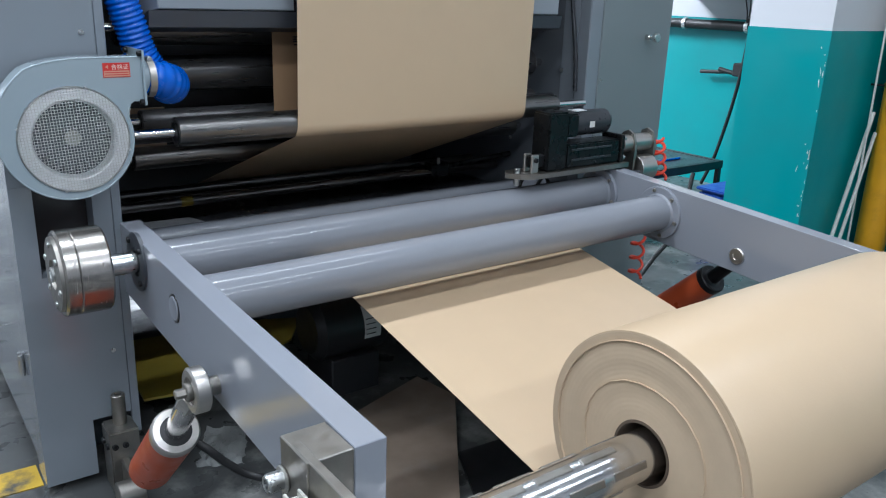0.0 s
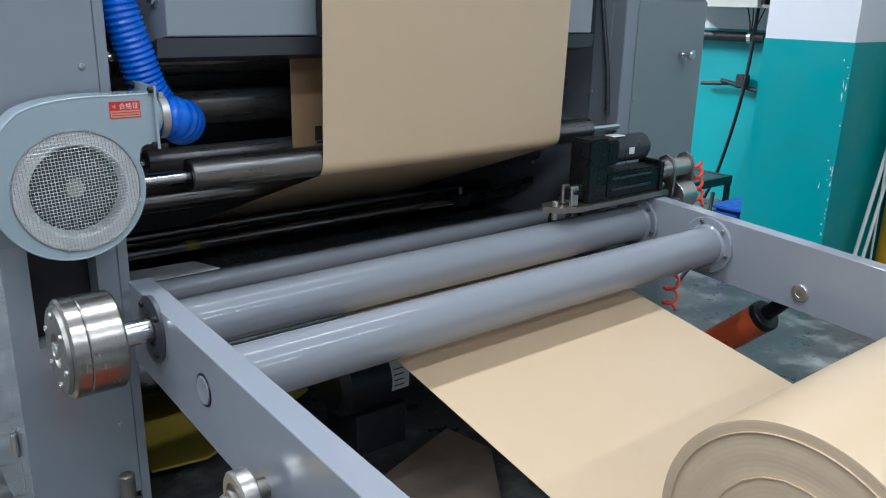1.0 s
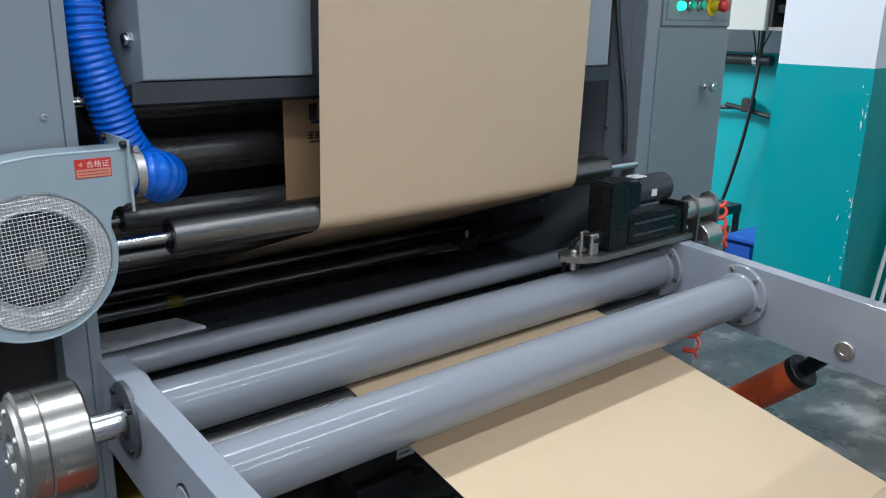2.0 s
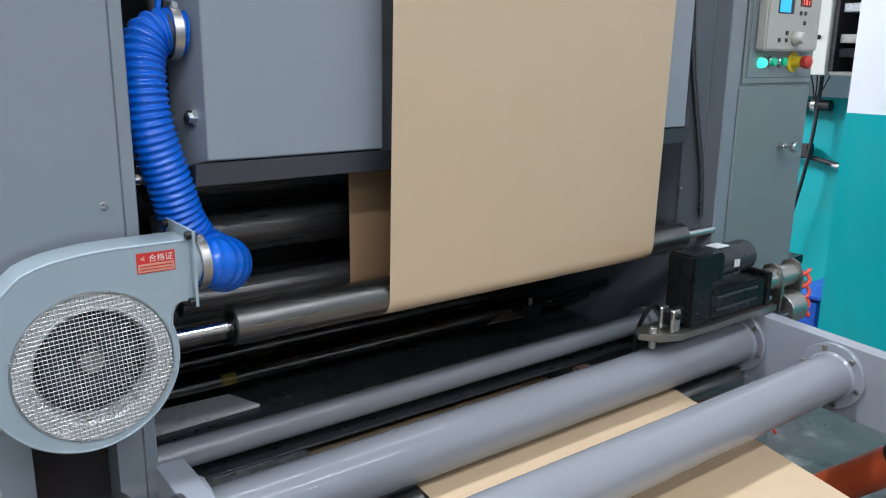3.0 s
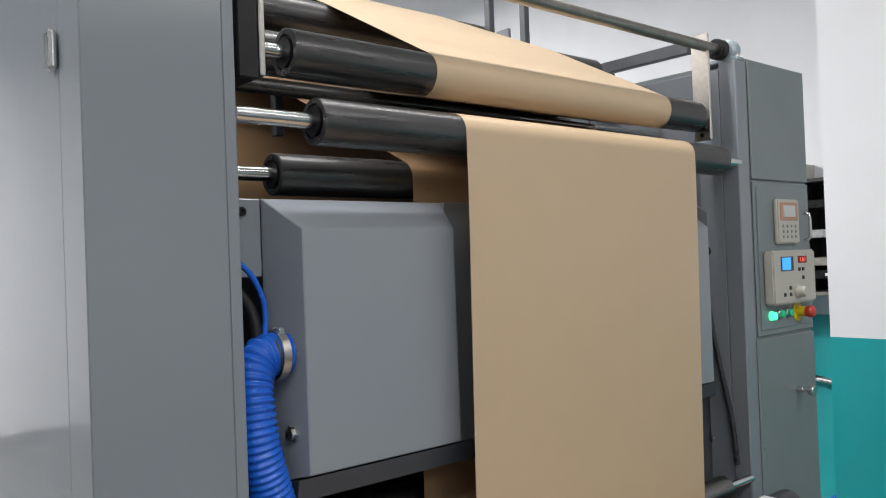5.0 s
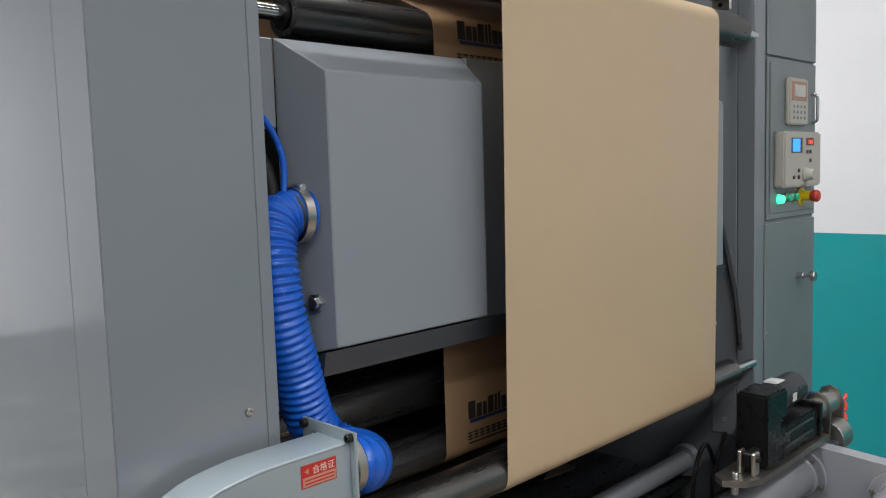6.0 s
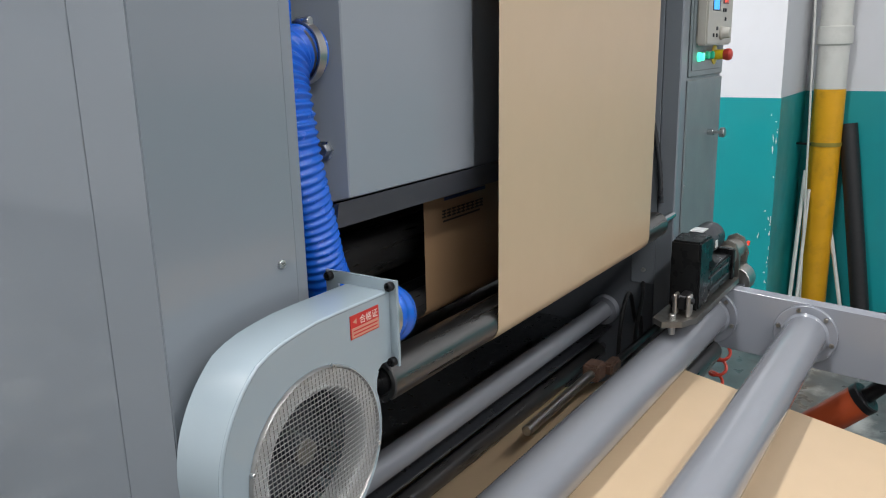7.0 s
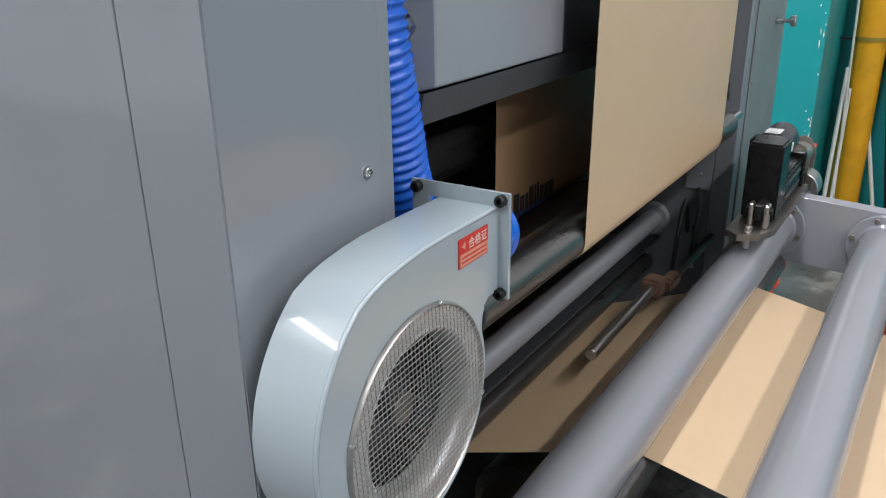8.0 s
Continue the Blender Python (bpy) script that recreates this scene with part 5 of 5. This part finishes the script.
leaning("leaning_rod", (3.80, 1.515, 0.0), (3.915, 1.59, 0.27), 0.008, M_BLUEPL, "blue stick leaning on the wall", "rod", "leaning rods")
leaning("black_tube", (3.80, 1.545, 0.0), (3.885, 1.690, 0.90), 0.040, M_RUBBER, "thick black tube leaning on the teal wall", "tube")
cable("floor_cable", [(3.55, 1.80, 0.03), (3.65, 1.70, 0.05), (3.70, 1.55, 0.035), (3.72, 1.35, 0.05), (3.68, 1.1, 0.02)], 0.025, M_RUBBER, "black cable bundle on the floor by the wall")

# chipped paint along the pillar
random.seed(4)
ch = thing("paint_chips", (3.38, 1.894, 0.5), "bare plaster chips along the pillar edge", "paint chips", kind="structure")
for k in range(26):
    z = random.uniform(0.12, 1.0)
    y = 1.894 + (abs(random.gauss(0, 0.008)) if k % 3 else random.uniform(0.0, 0.05))
    w, h = random.uniform(0.0012, 0.0042), random.choice((0.003, 0.005, 0.008, 0.016))
    n, lean = 13, random.uniform(-0.4, 0.4)
    pts = []
    for i in range(n):
        r = random.uniform(0.35, 1.25)
        a = 2 * math.pi * i / n
        pts.append((max(1.8945, y + r * w * math.cos(a) + lean * r * h * math.sin(a) * 0.4), z + r * h * math.sin(a)))
    part("chip", prism(BM(), pts, "x", 3.3795, 3.3815), M_CHIP, ch)

# recess: conduit, brackets, cables, boxes, table
cd = thing("wall_conduit", (4.4, 3.0, 0.99), "black horizontal conduit clamped to the wall", "conduit")
part("pipe", rod(BM(), (4.43, 2.90, 1.005), (4.43, 4.8, 1.005), 0.030, 20), M_RUBBER, cd)
for y in (2.98, 3.44):
    part("clip", lathe(BM(), (4.43, y, 1.005), (0, 1, 0), [(0, 0.030), (0, 0.036), (0.025, 0.036), (0.025, 0.030)], 20), M_ZINC, cd)
br = thing("wall_bracket", (4.4, 2.75, 0.78), "black cable bracket on the teal wall", "bracket")
part("bar", rod(BM(), (4.44, 3.02, 0.735), (4.44, 3.30, 0.715), 0.012, 14), M_RUBBER, br)
part("clamp", bx(BM(), (4.40, 2.985, 0.71), (4.47, 3.045, 0.79), 0.008), M_RUBBER, br)
part("tail", rod(BM(), (4.44, 2.80, 0.685), (4.42, 3.15, 0.745), 0.014, 12), M_RUBBER, br)
part("stub", rod(BM(), (4.44, 2.75, 0.675), (4.44, 2.86, 0.69), 0.017, 12), M_ZINC, br)
cable("hanging_cable", [(4.42, 2.965, 1.22), (4.41, 2.965, 0.99), (4.40, 2.975, 0.77), (4.40, 3.0, 0.58), (4.40, 3.04, 0.38), (4.40, 3.09, 0.18), (4.39, 3.15, 0.012)], 0.011, M_RUBBER, "black cable hanging down the teal wall")
for k in range(4):
    cable("thin_wire", [(4.42, 2.90 + 0.05 * k, 1.22), (4.42, 2.95 + 0.02 * k, 1.10), (4.40, 2.985, 1.00)], 0.004, M_RUBBER, "thin black wire from the wall box")
eb = thing("wall_box", (4.4, 2.9, 1.18), "white electrical wall box", "electrical box")
part("body", bx(BM(), (4.18, 2.83, 1.17), (4.5, 3.45, 1.9), 0.004), M_WHITEPL, eb)
part("lock", rod(BM(), (4.18, 2.88, 1.36), (4.172, 2.88, 1.36), 0.012), M_BLACKPL, eb)
rk = thing("equipment_rack", (4.4, 2.6, 1.17), "open black wall rack with network equipment", "rack")
part("back", bx(BM(), (4.46, 2.30, 1.17), (4.5, 2.82, 1.80), 0.002), M_BLACK, rk)
part("top", bx(BM(), (4.2, 2.30, 1.78), (4.46, 2.82, 1.80), 0.002), M_BLACK, rk)
part("bottom", bx(BM(), (4.2, 2.30, 1.17), (4.46, 2.82, 1.19), 0.002), M_DULLSTEEL, rk)
part("side", bx(BM(), (4.2, 2.80, 1.19), (4.46, 2.82, 1.78), 0.002), M_BLACK, rk)
for z, mt in ((1.26, M_BLACKPL), (1.33, M_DULLSTEEL), (1.48, M_ZINC), (1.64, M_BLACKPL)):
    part("unit", bx(BM(), (4.22, 2.33, z), (4.44, 2.79, z + 0.045), 0.003), mt, rk)
for k in range(5):
    part("port", bx(BM(), (4.214, 2.45 + 0.05 * k, 1.275), (4.221, 2.47 + 0.05 * k, 1.29), 0), M_LABELW, rk)

tbl = thing("work_table", (3.4, 2.9, 0), "low black steel bench behind the machine", "bench")
part("tabletop", bx(BM(), (2.98, 2.69, 0.288), (3.85, 3.18, 0.298), 0.002), M_MOTORGREY, tbl)
for lo, hi in (((2.95, 2.66, 0.258), (3.88, 2.69, 0.302)), ((3.85, 2.69, 0.258), (3.88, 3.18, 0.302)), ((2.95, 3.18, 0.258), (3.88, 3.21, 0.302)), ((2.95, 2.69, 0.258), (2.98, 3.18, 0.302))):
    part("rail", bx(BM(), lo, hi, 0.002), M_BLACK, tbl)
for x, y in ((2.968, 2.675), (3.862, 2.675), (2.968, 3.195), (3.862, 3.195)):
    part("leg", bx(BM(), (x - 0.013, y - 0.013, 0), (x + 0.013, y + 0.013, 0.258), 0.002), M_BLACK, tbl)
bn = thing("blue_bin", (3.5, 2.4, 0), "blue plastic bin on the floor beside the pillar", "bin")
part("body", bx(BM(), (3.41, 2.31, 0.0), (3.79, 2.465, 0.235), 0.015, 3), M_BLUEPL, bn)
part("rim", bx(BM(), (3.40, 2.30, 0.235), (3.80, 2.475, 0.25), 0.006, 2), M_BLUEPL, bn)
cable("blue_air_line", [(2.15, 1.76, 0.70), (2.5, 2.05, 0.585), (2.9, 2.40, 0.43), (3.2, 2.66, 0.325), (3.45, 2.80, 0.305), (3.7, 2.82, 0.304)], 0.006, M_BLUE, "thin blue pneumatic line over the table", "air line")


# ---- print on the rear web, carried along with it ----
WEB_SPEED, REPEAT = 0.56, 0.632
_run = [0.0]
for (ya, za), (yb, zb) in zip(path3, path3[1:]):
    _run.append(_run[-1] + math.hypot(yb - ya, zb - za))


def on_web(s):
    """Height, depth and lean of a mark s metres along the printed web."""
    s = min(max(s, 0.02), _run[-1] - 0.02)
    k = max(i for i in range(len(_run) - 1) if _run[i] <= s)
    (ya, za), (yb, zb) = path3[k], path3[k + 1]
    f = (s - _run[k]) / (_run[k + 1] - _run[k])
    d = Vector((yb - ya, zb - za)).normalized()
    lean = math.atan2(d.x, -d.y)
    off = 0.0010
    return ya + (yb - ya) * f - off * math.cos(lean), za + (zb - za) * f - off * math.sin(lean), math.degrees(lean)


S_REF = next(_run[i] + (z - 0.90) for i, (y, z) in enumerate(path3) if abs(z - 0.90) < 0.051 and z >= 0.90)
X_PRINT = 0.940


def word_mark():
    o = thing("printed_word", (X_PRINT, 0, 0), "bold dark printed word on the kraft paper", "print", "printed words")
    x = 0.0
    for w, h in ((0.019, 0.034), (0.014, 0.026), (0.010, 0.026), (0.016, 0.034), (0.006, 0.034), (0.006, 0.036), (0.014, 0.026), (0.016, 0.026), (0.014, 0.026)):
        b = bx(BM(), (X_PRINT + x, -0.0003, -0.014), (X_PRINT + x + w, 0.0003, -0.014 + h), 0)
        part("stroke", b, M_PRINT, o)
        x += w + 0.004
    part("underline", bx(BM(), (X_PRINT + 0.004, -0.0003, -0.022), (X_PRINT + x, 0.0003, -0.0155), 0), M_PRINTBLUE, o, "blue underline")
    return o


def line_mark():
    o = thing("printed_line", (X_PRINT, 0, 0), "small dark printed line on the kraft paper", "print", "printed lines")
    for k in range(9):
        for z0, z1 in ((-0.002, 0.001), (0.004, 0.007), (0.010, 0.013)):
            part("stroke", bx(BM(), (X_PRINT - 0.003 + k * 0.0165, -0.0003, z0), (X_PRINT + 0.010 + k * 0.0165, 0.0003, z1), 0), M_PRINT, o)
        part("stroke", bx(BM(), (X_PRINT + 0.0025 + k * 0.0165, -0.0003, -0.002), (X_PRINT + 0.0050 + k * 0.0165, 0.0003, 0.013), 0), M_PRINT, o)
    part("small_line", bx(BM(), (X_PRINT, -0.0003, -0.010), (X_PRINT + 0.13, 0.0003, -0.0065), 0), M_PRINT, o)
    return o


_word, _line = word_mark(), line_mark()
marks = []
for k in range(-11, 5):
    first = k == -11
    marks.append((_word if first else copy_thing(_word, Matrix()), 6.62 + k * REPEAT, 0.0))
    marks.append((_line if first else copy_thing(_line, Matrix()), 6.62 + k * REPEAT, 0.052))


# ---- what moves ----
def motions():
    turn = math.degrees(WEB_SPEED / ROLL_R)
    walk(roll, [(k * 0.1, pose(ROLL_X0, ROLL_Y, ROLL_Z, turn * k * 0.1)) for k in range(81)])
    for mark, passing, ahead in marks:
        rows = []
        for k in range(81):
            y, z, lean = on_web(S_REF + ahead + WEB_SPEED * (k * 0.1 - passing))
            rows.append((k * 0.1, pose(X_PRINT, y, z, lean)))
        walk(mark, rows)


motions()
